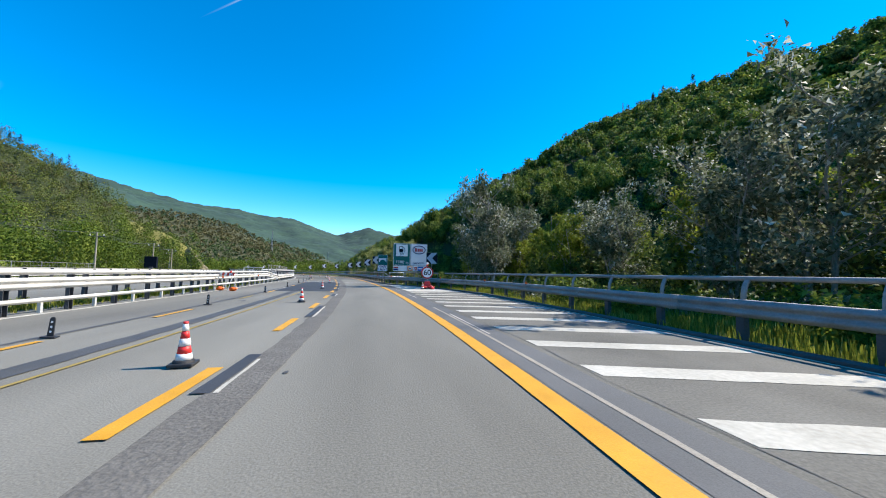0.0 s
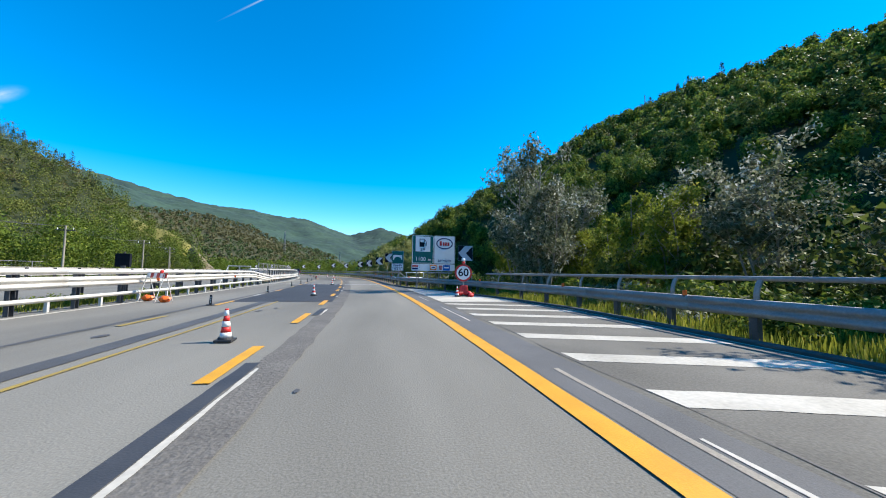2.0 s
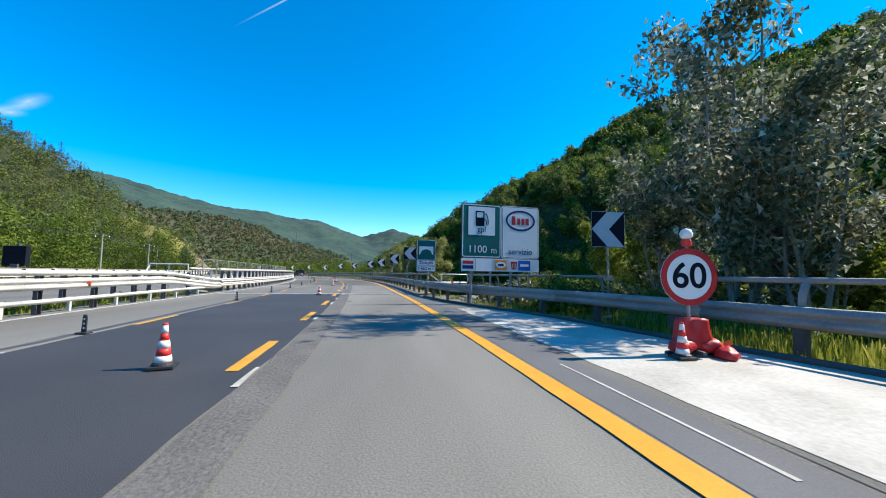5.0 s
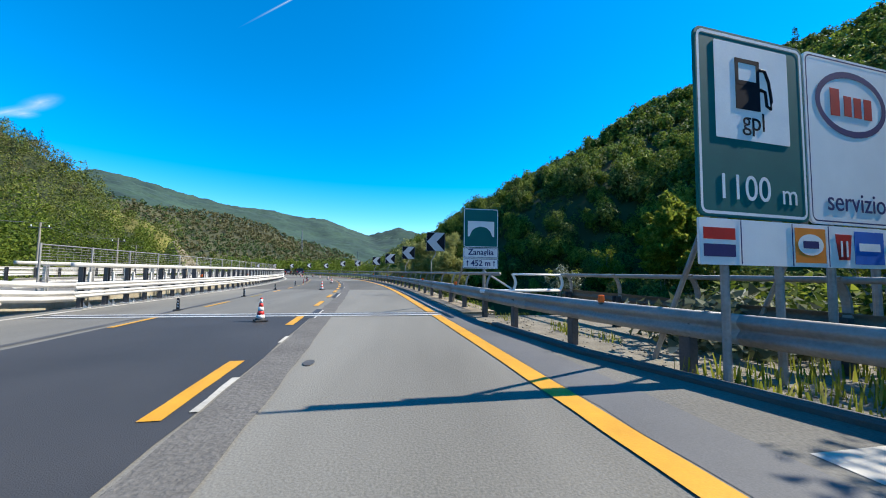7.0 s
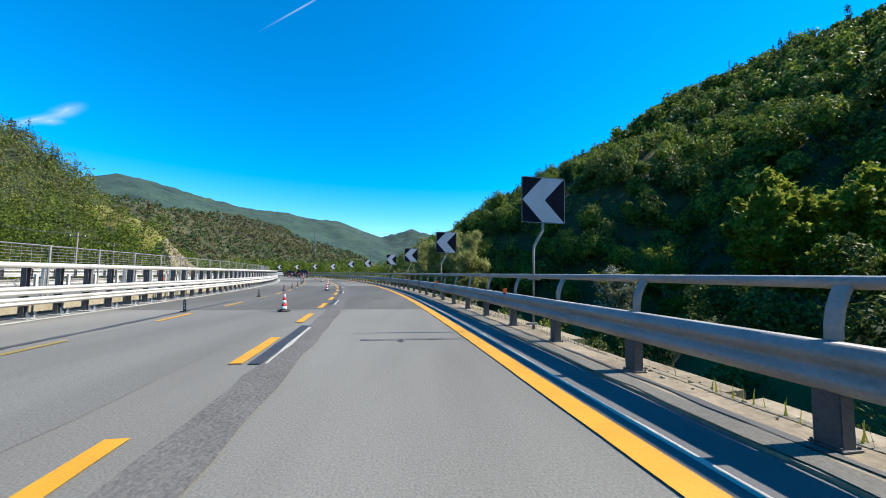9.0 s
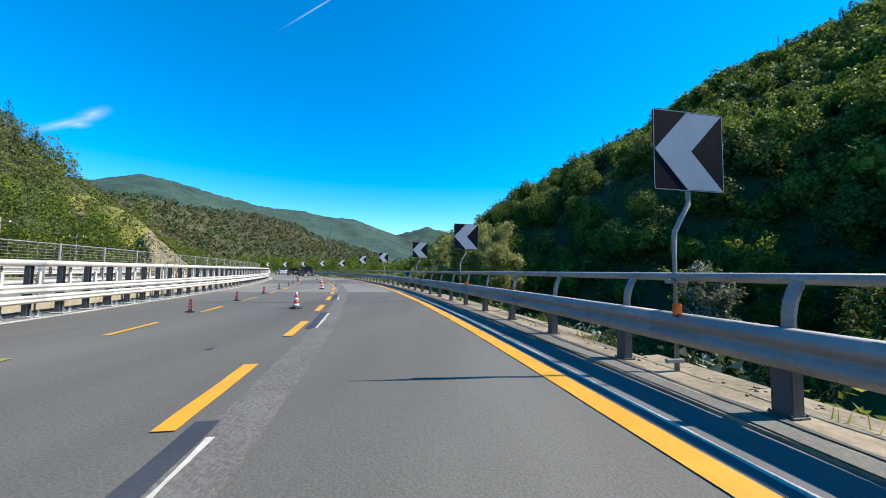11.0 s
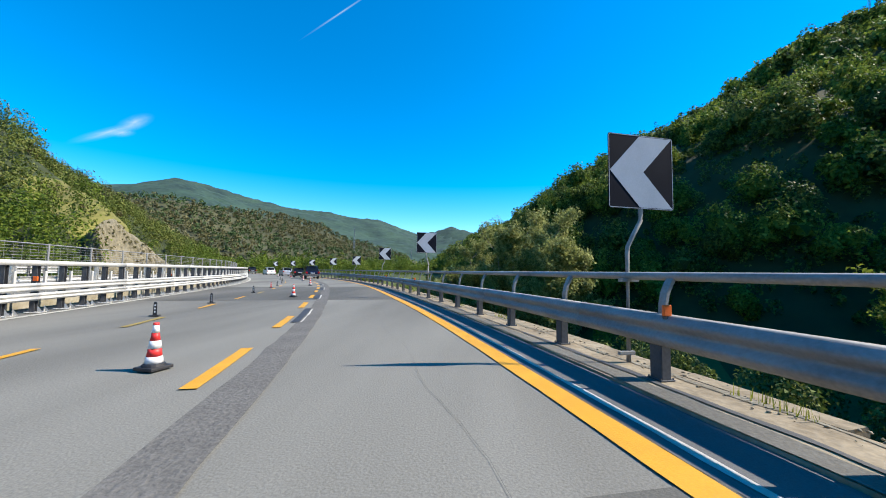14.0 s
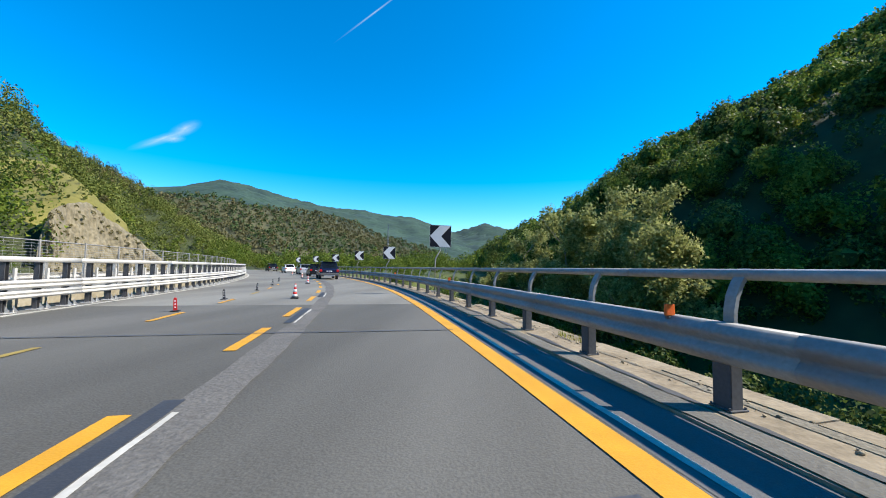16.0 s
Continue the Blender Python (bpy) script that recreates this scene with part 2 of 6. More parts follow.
def thing(name, m, label, category, group=""):
    ob = new(name)
    ob.empty_display_size = 0.2
    ob.matrix_basis = m
    return tagged(ob, label, category, group)


def box(bm, c, size, rz=0.0, bevel=0.0, tilt=None):
    r = bmesh.ops.create_cube(bm, size=1)
    m = Matrix.Translation(c) @ (tilt if tilt else Matrix.Rotation(radians(rz), 4, "Z")) @ Matrix.Diagonal((*size, 1))
    bmesh.ops.transform(bm, matrix=m, verts=r["verts"])
    if bevel:
        edges = list({ed for v in r["verts"] for ed in v.link_edges})
        bmesh.ops.bevel(bm, geom=edges, offset=bevel, segments=2, affect="EDGES", profile=0.6)
    return bm


def tube(bm, p0, p1, r0, r1=None, n=10, caps=True):
    p0, p1 = Vector(p0), Vector(p1)
    r1 = r0 if r1 is None else r1
    q = (p1 - p0).to_track_quat("Z", "Y")
    rings = []
    for p, r in ((p0, r0), (p1, r1)):
        rings.append([bm.verts.new(p + q @ Vector((r * math.cos(2 * math.pi * i / n), r * math.sin(2 * math.pi * i / n), 0))) for i in range(n)])
    for i in range(n):
        bm.faces.new((rings[0][i], rings[0][(i + 1) % n], rings[1][(i + 1) % n], rings[1][i]))
    if caps:
        bm.faces.new(rings[0][::-1])
        bm.faces.new(rings[1])
    return bm


def bent(bm, pts, r, n=8):
    """A pipe along points."""
    pts = [Vector(p) for p in pts]
    prev = None
    for i, p in enumerate(pts):
        t = (pts[min(i + 1, len(pts) - 1)] - pts[max(i - 1, 0)]).normalized()
        q = t.to_track_quat("Z", "Y")
        ring = [bm.verts.new(p + q @ Vector((r * math.cos(2 * math.pi * k / n), r * math.sin(2 * math.pi * k / n), 0))) for k in range(n)]
        if prev:
            for k in range(n):
                bm.faces.new((prev[k], prev[(k + 1) % n], ring[(k + 1) % n], ring[k]))
        else:
            bm.faces.new(ring[::-1])
        prev = ring
    bm.faces.new(prev)
    return bm


def lathe(bm, profile, n=16, centre=(0, 0, 0)):
    cx, cy, cz = centre
    rings = [[bm.verts.new((cx + r * math.cos(2 * math.pi * k / n), cy + r * math.sin(2 * math.pi * k / n), cz + z)) for k in range(n)] for r, z in profile]
    for a, b in zip(rings, rings[1:]):
        for k in range(n):
            bm.faces.new((a[k], a[(k + 1) % n], b[(k + 1) % n], b[k]))
    bm.faces.new(rings[0][::-1])
    bm.faces.new(rings[-1])
    return bm


def slab(bm, outline, y0, y1):
    """A plate: an outline of (x, z) points, from y0 to y1."""
    f = [bm.verts.new((x, y0, z)) for x, z in outline]
    b = [bm.verts.new((x, y1, z)) for x, z in outline]
    bm.faces.new(f)
    bm.faces.new(b[::-1])
    for i in range(len(f)):
        j = (i + 1) % len(f)
        bm.faces.new((f[j], f[i], b[i], b[j]))
    bmesh.ops.recalc_face_normals(bm, faces=bm.faces)
    return bm


def sweep(bm, profile, s0, s1, step=2.0, shift=None, closed=True):
    """A section of (d, z) points drawn along the road; shift(s) moves it by (d, z)."""
    n = max(1, int(round((s1 - s0) / step)))
    prev = None
    for i in range(n + 1):
        s = s0 + (s1 - s0) * i / n
        dd, dz = shift(s) if shift else (0, 0)
        ring = [bm.verts.new(road(s, d + dd, z + dz)) for d, z in profile]
        if prev:
            for k in range(len(ring) if closed else len(ring) - 1):
                j = (k + 1) % len(ring)
                bm.faces.new((prev[k], prev[j], ring[j], ring[k]))
        elif closed:
            bm.faces.new(ring)
        prev = ring
    if closed:
        bm.faces.new(prev[::-1])
    bmesh.ops.recalc_face_normals(bm, faces=bm.faces)
    return bm


def sheet(name, s0, s1, d0, d1, z, mat, step=1.0, ragged=0.0):
    """A thin layer on the road between d0 and d1 (numbers or functions of s)."""
    bm = bmesh.new()
    f0 = d0 if callable(d0) else (lambda s: d0)
    f1 = d1 if callable(d1) else (lambda s: d1)
    n = max(1, int(round((s1 - s0) / step)))
    cross = 4
    prev = None
    for i in range(n + 1):
        s = s0 + (s1 - s0) * i / n
        a, b = f0(s), f1(s)
        if ragged:
            a += ragged * noise.noise(Vector((s * 1.7, a, 3.1)))
            b += ragged * noise.noise(Vector((s * 1.7, b, 7.7)))
        ring = [bm.verts.new(road(s, a + (b - a) * k / cross, z)) for k in range(cross + 1)]
        if prev:
            for k in range(cross):
                bm.faces.new((prev[k], prev[k + 1], ring[k + 1], ring[k]))
        prev = ring
    return finish(name, bm, mat)


def words(name, text, size, mat, parent, m, depth=0.003, label="", bold=0.0):
    cu = bpy.data.curves.new(name, "FONT")
    cu.body, cu.size, cu.align_x, cu.align_y, cu.extrude, cu.offset = text, size, "CENTER", "CENTER", depth, bold
    tmp = new(name + "_curve", cu)
    me = bpy.data.meshes.new_from_object(tmp.evaluated_get(bpy.context.evaluated_depsgraph_get()))
    bpy.data.objects.remove(tmp)
    me.materials.clear()
    me.materials.append(mat)
    ob = new(name, me)
    ob.parent = parent
    ob.matrix_basis = m
    return tagged(ob, label)


def arrays(name, v, f, mat, parent=None):
    """A mesh of quads from arrays."""
    me = bpy.data.meshes.new(name)
    me.vertices.add(len(v))
    me.vertices.foreach_set("co", v.astype(np.float32).ravel())
    me.loops.add(f.size)
    me.loops.foreach_set("vertex_index", f.astype(np.int32).ravel())
    me.polygons.add(len(f))
    me.polygons.foreach_set("loop_start", np.arange(0, f.size, f.shape[1], dtype=np.int32))
    me.update(calc_edges=True)
    me.materials.append(mat)
    ob = new(name, me)
    ob.parent = parent
    return ob


# ---- land ----
RIDGES = [  # crest points (x, y, z) and the slope of the flanks
    ([(-18, 420, 14), (5, 342, 21), (22, 250, 21), (40, 217, 24), (59, 198, 33), (84, 192, 44), (120, 210, 80), (207, 262, 137), (228, 166, 125), (191, 132, 100), (219, 55, 98), (225, -60, 98), (230, -200, 90)], 0.62),
    ([(-50, 129, -6), (-56, 127.5, 4.5), (-58.2, 126.2, 7.9), (-63.7, 129.1, 11.4), (-69.3, 131.8, 13.7), (-75, 134.4, 14.8), (-80.7, 136.8, 16.2), (-87.2, 138.2, 19.3), (-95, 139.4, 25.8), (-114, 141, 37), (-134, 143, 47), (-153, 144, 57), (-173, 147, 66), (-203, 150, 78), (-240, 150, 92), (-310, 60, 105), (-320, -80, 105), (-320, -200, 90)], 0.60),
    ([(-345, 250, 64), (-362, 340, 74), (-374, 390, 75), (-369, 426, 73), (-351, 458, 75), (-323, 495, 76), (-291, 541, 76), (-260, 576, 71), (-223, 609, 63), (-170, 643, 47), (-121, 670, 33), (-60, 700, 16)], 0.42),
]
FAR = [(-62, 8.0), (-52, 9.6), (-44, 9.4), (-40.5, 10.5), (-38.6, 11.0), (-36.8, 10.6), (-32.5, 10.0), (-27.5, 9.7), (-22, 8.5), (-17, 7.5), (-12.7, 7.7), (-9.6, 6.1), (-6.0, 5.6), (-1.4, 6.9), (2.2, 5.9), (8, 5.6), (16, 6.0), (30, 6.5)]
RIDGES.append(([(1700 * math.sin(radians(b)), 32 + 1700 * math.cos(radians(b)), 1700 * math.tan(radians(el))) for b, el in FAR], 0.36))


def on_road(x, y):
    """Station and lateral place of points."""
    k = slice(None, None, 8)
    rx, ry, rs, rh = _x[k], _y[k], _s[k], _h[k]
    i = np.argmin((x[:, None] - rx) ** 2 + (y[:, None] - ry) ** 2, axis=1)
    along = (y - ry[i]) * np.cos(rh[i]) - (x - rx[i]) * np.sin(rh[i])
    return rs[i] + np.clip(along, -1.2, 1.2), (x - rx[i]) * np.cos(rh[i]) + (y - ry[i]) * np.sin(rh[i])


def smooth(a, b, v):
    t = np.clip((v - a) / (b - a), 0, 1)
    return t * t * (3 - 2 * t)


def ROCK_AT(x, y):
    """How far places lie before the rock face of the left spur, and along it."""
    return (x + 55.5) * 0.957 + (y - 124.5) * 0.29, (y - 124.5) * 0.957 - (x + 55.5) * 0.29


def off_crest(x, y):
    """Distance from the grassy lower crest of the left spur."""
    t = np.clip(((x + 57) * -0.903 + (y - 125.6) * 0.43) / 20, 0, 1)
    return np.hypot(x + 57 + 18.06 * t, y - 125.6 - 8.6 * t)


def land(x, y):
    """Height of the ground at arrays of places, and which ridge it belongs to (0: the valley)."""
    s, d = on_road(x, y)
    valley = smooth(39, 47, s) * (1 - smooth(175, 200, s))
    flat = -0.16 - 0.9 * smooth(9, 22, d) - 0.3 * smooth(24, 60, -d)
    valley = valley * (1 - smooth(30, 46, d) * (1 - smooth(72, 95, s)))
    z = flat * (1 - valley) - (7.5 + 6.5 * smooth(3, 7, d)) * valley
    which = np.zeros(len(x), int)
    for r, (pts, slope) in enumerate(RIDGES):
        best = np.full(len(x), -1e9)
        for p, q in zip(pts, pts[1:]):
            ux, uy = q[0] - p[0], q[1] - p[1]
            t = np.clip(((x - p[0]) * ux + (y - p[1]) * uy) / (ux * ux + uy * uy), 0, 1)
            dist = np.hypot(x - p[0] - t * ux, y - p[1] - t * uy)
            crest = p[2] + t * (q[2] - p[2])
            drop = slope * dist
            if r == 0:  # the right-hand hill breaks off steeply towards the gorge
                brow = (0.7 + 0.22 * smooth(150, 200, y)) * np.maximum(crest, 1)
                drop = np.where(drop > brow, brow + (dist - brow / slope) * 1.2, drop)
            if r == 1:  # the spur falls away more steeply behind its crest
                drop = np.where(ux * (y - p[1]) - uy * (x - p[0]) < 0, 1.05 * dist, drop)
            best = np.maximum(best, crest - drop)
        size = (6, 6, 14, 45)[r]
        wav = (4, 4, 9, 34)[r]
        best = best + wav * (np.sin(x / size / 2.3 + 0.7 * np.sin(y / size / 1.9)) * np.cos(y / size / 2.7)) * np.clip(best / (8 * wav), 0, 0.6)
        near = np.maximum(smooth(215, 256, s), smooth(10, 30, d) + smooth(18, 23, -d))
        best = best * np.clip(near, 0, 1) + (1 - np.clip(near, 0, 1)) * np.minimum(best, z)
        if r == 1:  # cut back where the rock face stands
            out, side = ROCK_AT(x, y)
            best = np.where((np.abs(side) < 9) & (out > -2.5), np.minimum(best, 7 - 2.2 * (out + 2.5)), best)
        up = best > z
        z = np.where(up, best, z)
        which = np.where(up, r + 1, which)
    return z, which


def steps(lo, hi, fine, ends, grow):
    mid = list(np.arange(lo, hi + 0.1, fine))
    a, b, w = [], [], fine
    p, q = lo, hi
    while p > ends[0]:
        w *= grow
        p -= w
        a.append(p)
    w = fine
    while q < ends[1]:
        w *= grow
        q += w
        b.append(q)
    return np.array(a[::-1] + mid + b)


gx, gy = steps(-330, 240, 5, (-4300, 4300), 1.16), steps(-100, 330, 5, (-3500, 4300), 1.12)
gx, gy = np.union1d(gx, np.arange(-80, -40, 1.25)), np.union1d(gy, np.arange(110, 142, 1.25))
X, Y = np.meshgrid(gx, gy)
Z, WHICH = land(X.ravel(), Y.ravel())
idx = np.arange(X.size).reshape(X.shape)
quads = np.stack([idx[:-1, :-1], idx[:-1, 1:], idx[1:, 1:], idx[1:, :-1]], -1).reshape(-1, 4)
ground = arrays("ground", np.stack([X.ravel(), Y.ravel(), Z], 1), quads, GRASS)
ground.data.materials.append(WOODLAND_SHADE)
for extra in (DRY_GRASS, SCRUBLAND, FAR_FOREST_HAZED):
    ground.data.materials.append(extra)
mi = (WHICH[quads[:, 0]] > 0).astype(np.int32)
qx, qy = X.ravel()[quads[:, 0]], Y.ravel()[quads[:, 0]]
mi[WHICH[quads[:, 0]] == 3] = 3
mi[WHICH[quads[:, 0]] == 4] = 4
mi[(off_crest(qx, qy) < 6) & (WHICH[quads[:, 0]] == 2)] = 2
ground.data.polygons.foreach_set("material_index", mi)
ground.data.polygons.foreach_set("use_smooth", [True] * len(quads))
tagged(ground, "grassy valley floor with wooded hillsides all round", "ground", kind="structure")


# ---- carriageway ----
def table(rows):
    xs, ys = [r[0] for r in rows], [r[1] for r in rows]
    return lambda s: float(np.interp(s, xs, ys))


KERB = table([(-60, 6.5), (10, 6.6), (20, 6.9), (24, 6.4), (27, 5.7), (31, 5.0), (34, 4.0), (37, 3.1), (40, 2.75), (260, 2.75)])
RAIL = table([(-60, 7.2), (20, 7.3), (24, 6.9), (27, 6.3), (31, 5.5), (34, 4.5), (37, 3.65), (40, 3.25), (44, 3.15), (260, 3.1)])
LINE_L = table([(-60, -8.0), (38, -8.0), (48, -7.55), (260, -7.55)])
RAIL_L = table([(-60, -8.35), (38, -8.35), (48, -7.95), (260, -7.95)])

END = 205
tagged(sheet("road", -55, END, -9.3, 2.05, 0, ASPHALT), "worn pale grey asphalt carriageway of three lanes", "road", kind="structure")
tagged(sheet("road_shoulder", -55, 41.5, 2.05, lambda s: max(KERB(s), 2.7), -0.001, HATCHED), "worn grey asphalt shoulder", "road", kind="structure")
tagged(sheet("road_2", -55, END, -21.5, -10.0, 0, ASPHALT_GREY), "grey asphalt of the opposite carriageway", "road", kind="structure")
tagged(sheet("road_verge", -55, 43, -10.0, -9.3, -0.03, SAND, ragged=0.1), "gravelly strip between two guardrails", "verge", kind="structure")

# surface layers, each some millimetres over the last
LAYERS = [
    ("road_gutter", -55, END, 2.02, 2.72, 0.004, GUTTER, "dark tarred gutter strip along the edge line", 0.03),
    ("road_lane_left", -55, 42.2, -9.2, -5.25, 0.004, ASPHALT_GREY, "grey asphalt of the closed left lane", 0.0),
    ("road_patch_new", 22.9, 42.3, -5.1, -1.45, 0.008, ASPHALT_NEW, "fresh black asphalt patch in the middle lane", 0.03),
    ("road_patch_grey", 56.3, 78.3, -7.4, 2.0, 0.004, ASPHALT_PATCH, "greyer resurfaced asphalt patch", 0.05),
    ("road_patch_wide", 91.8, 103.4, -7.4, 2.0, 0.004, ASPHALT_PATCH, "greyer resurfaced asphalt patch", 0.05),
    ("road_patch_side", 42.8, 56.0, -5.0, -2.3, 0.004, ASPHALT_GREY, "greyer resurfaced asphalt patch", 0.05),
    ("road_seam", -55, 23.0, -4.05, -3.7, 0.009, TAR, "dark tar seam along the middle lane", 0.04),
    ("road_seam_left", -55, 60, -5.42, -5.28, 0.009, TAR, "thin dark tar seam between lanes", 0.05),
    ("road_milled_strip", -55, 58, -1.42, -0.95, 0.012, MILLED, "rough milled strip along the lane line", 0.05),
    ("road_milled_end", 58, 140, -1.43, -1.0, 0.012, MILLED, "rough milled strip along the lane line", 0.06),
]
for nm, s0, s1, d0, d1, z, mt, lab, rag in LAYERS:
    tagged(sheet(nm, s0, s1, d0, d1, z, mt, 0.5, rag), lab, "road", kind="structure")

# painted lines
tagged(sheet("edge_line", -55, END, 1.72, 1.98, 0.013, YELLOW, 0.5, 0.012), "broad yellow temporary edge line", "road marking", kind="structure")
tagged(sheet("edge_line_left", -55, END, lambda s: LINE_L(s) - 0.09, lambda s: LINE_L(s) + 0.09, 0.013, WHITE, 0.5, 0.01), "solid white edge line", "road marking", kind="structure")
tagged(sheet("edge_line_old", -55, 23, -3.47, -3.40, 0.013, YELLOW_OLD, 0.5, 0.02), "thin faded yellow line", "road marking", kind="structure")
for s0, s1 in ((7.0, 10.5), (17.0, 20.6), (23.2, 26.0)):
    tagged(sheet("edge_line_white", s0, s1, 2.42, 2.46, 0.009, WHITE, 0.5, 0.02), "thin worn piece of white line in the gutter", "road marking", kind="structure")
tagged(sheet("gutter_line", -55, 12.5, 2.30, 2.37, 0.0085, CONCRETE, 0.5, 0.02), "pale worn line in the tarred gutter", "road marking", kind="structure")
tagged(sheet("kerb_line", -55, 33, lambda s: KERB(s) - 0.10, lambda s: KERB(s) - 0.03, 0.005, WHITE, 0.5, 0.03), "thin white line along the kerb", "road marking", kind="structure")
tagged(sheet("gutter_crack", -20, 24, lambda s: 2.84 + 0.04 * math.sin(s * 1.3), lambda s: 2.855 + 0.04 * math.sin(s * 1.3), 0.0045, TAR, 0.25, 0.02), "wavering crack along the tarred gutter", "crack", kind="structure")
tagged(sheet("edge_line_bridge", 43, END, 2.13, 2.20, 0.009, WHITE, 0.5, 0.03), "old white edge line beside the yellow one", "road marking", kind="structure")
DASH_ENDS = [0.2, 4.9, 9.7, 14.3, 18.85, 23.5, 28.1, 32.8, 37.2, 42.4, 46.9, 51.0, 55.0, 58.7, 62.4, 66.35, 70.5, 74.55, 78.5, 82.5, 86.5, 90.6, 94.7, 98.9, 102.5, 106.6, 110.7, 114.8, 118.9, 123, 127, 131]
for q in DASH_ENDS:
    tagged(sheet("lane_dash", q - 1.95, q, -1.80, -1.63, 0.015, YELLOW, 0.4, 0.012), "yellow temporary lane dash", "road marking", "yellow lane dashes", "structure")
MARKS = [1.2, 7.3, 13.6, 21.4, 29.2, 37.5, 43.7, 49.5, 55.6, 62.5, 68.5, 72.4, 76.8, 81.3, 86.85, 90.5, 96.35, 101.8, 105.4, 110.5, 116, 122]
MARK_D = table([(0, -5.15), (22, -5.15), (44, -5.3), (56, -5.25), (66, -4.95), (77, -4.9), (87, -4.85), (91, -4.7), (97, -4.55), (130, -4.5)])
SIDE_DASHES = [(-1.2, 0.8), (5.0, 7.0), (10.2, 12.25), (16.7, 18.5), (21.45, 23.35), (30.4, 32.2), (35.6, 37.3), (40.4, 42.1), (44.75, 46.75), (49.4, 51.0), (53.5, 55.2), (57.5, 59.2), (61.4, 63.1), (64.8, 66.45),
               (68.5, 70.2), (72.3, 74.4), (77.15, 78.85), (80.8, 82.9), (85.0, 86.65), (88.8, 90.25), (92.45, 93.95), (96.0, 97.5), (100, 101.6), (104, 105.6), (108, 109.6), (112, 113.6), (116, 117.6)]
SIDE_D = table([(0, -5.07), (42, -5.02), (51, -4.95), (66, -4.74), (70, -4.68), (79, -4.68), (83, -4.52), (87, -4.62), (94, -4.42), (98, -4.28), (130, -4.25)])
for i, (q0, q1) in enumerate(SIDE_DASHES):
    c = SIDE_D((q0 + q1) / 2)
    tagged(sheet("left_dash", q0, q1, c - 0.06, c + 0.06, 0.014, YELLOW_OLD if i % 3 == 0 else YELLOW, 0.4, 0.015), "narrow yellow dash beside the lane markers", "road marking", "yellow marker dashes", "structure")
tagged(sheet("left_dash", 26.4, 27.6, -5.2, -5.08, 0.014, WHITE, 0.4, 0.015), "narrow white dash beside the lane markers", "road marking", "yellow marker dashes", "structure")
OLD = [(3.9, 5.6), (10.0, 13.2), (18.4, 20.2), (41.6, 43.8), (49.0, 52.5), (58.0, 60.6), (65.3, 68.2), (72.9, 76.0), (85.3, 88.4), (92.3, 95.0), (99.5, 102.3), (106.5, 109)]
for q0, q1 in OLD:
    tagged(sheet("covered_dash", q0, q1, -1.56, -1.38, 0.016, COVER, 0.4, 0.02), "old lane dash blacked out with tar", "road marking", "blacked-out dashes", "structure")
    tagged(sheet("dash_remnant", q0, q1 - 0.3, -1.36, -1.31, 0.0165, WHITE, 0.3, 0.03), "worn remnant of a white lane dash", "road marking", "white dash remnants", "structure")
for s0, s1 in ((25.5, 26.3), (31.0, 31.6), (35.4, 36.4), (38.4, 39)):
    tagged(sheet("dash_remnant", s0, s1, -1.5, -1.43, 0.0165, WHITE, 0.3, 0.02), "worn remnant of a white lane dash", "road marking", "white dash remnants", "structure")

# hatching beside the edge line
def hatch(s, width, d0, d1):
    bm = bmesh.new()
    n = 10
    rows = []
    for i in range(n + 1):
        d = d0 + (d1 - d0) * i / n
        k = -0.28 * (d - 2.9)
        j = 0.03 * noise.noise(Vector((s * 3, d * 2.3, 1)))
        rows.append((bm.verts.new(road(s + k + j, d, 0.004)), bm.verts.new(road(s + k + width + j * 1.4, d, 0.004))))
    for p, q in zip(rows, rows[1:]):
        bm.faces.new((p[0], q[0], q[1], p[1]))
    return tagged(finish("hatch_stripe", bm, WHITE), "white painted stripe of the hatched shoulder", "road marking", "hatched shoulder stripes", "structure")


for i in range(19):
    q = 4.0 + (i - 6) * 1.77
    if q < 22:
        hatch(q, 0.52, 2.88, KERB(q) - 0.25)
tagged(sheet("hatch_apron", 22.9, 34.0, 2.92, lambda s: KERB(s) - 0.1, 0.004, WHITE, 0.5, 0.08), "whitewashed tip of the hatched shoulder", "road marking", kind="structure")

# expansion joints of the bridge
for s, lo, hi, w in ((42.35, -7.6, 2.7, 0.16), (42.62, -7.6, 2.7, 0.05), (50.6, -0.2, 1.7, 0.05), (71.6, -7.6, 2.1, 0.06), (93.1, -0.2, 1.6, 0.04), (98.3, -7.6, 1.8, 0.05), (122, -7.6, 2.7, 0.08)):
    bm = bmesh.new()
    n = 12
    v = [(bm.verts.new(road(s - w / 2, lo + (hi - lo) * i / n, 0.018)), bm.verts.new(road(s + w / 2 + 0.02 * noise.noise(Vector((s, i, 0))), lo + (hi - lo) * i / n, 0.018))) for i in range(n + 1)]
    for p, q in zip(v, v[1:]):
        bm.faces.new((p[0], q[0], q[1], p[1]))
    tagged(finish("expansion_joint", bm, STEEL_DARK), "dark transverse joint across the bridge deck", "joint", "bridge joints", "structure")
    if w > 0.1:
        for off in (-0.25, 0.23):
            tagged(sheet("joint_band", s + off - 0.1, s + off + 0.1, -7.5, 2.0, 0.0175, STEEL_PALE, 0.2, 0.02), "pale concrete band beside a bridge joint", "joint", "bridge joints", "structure")

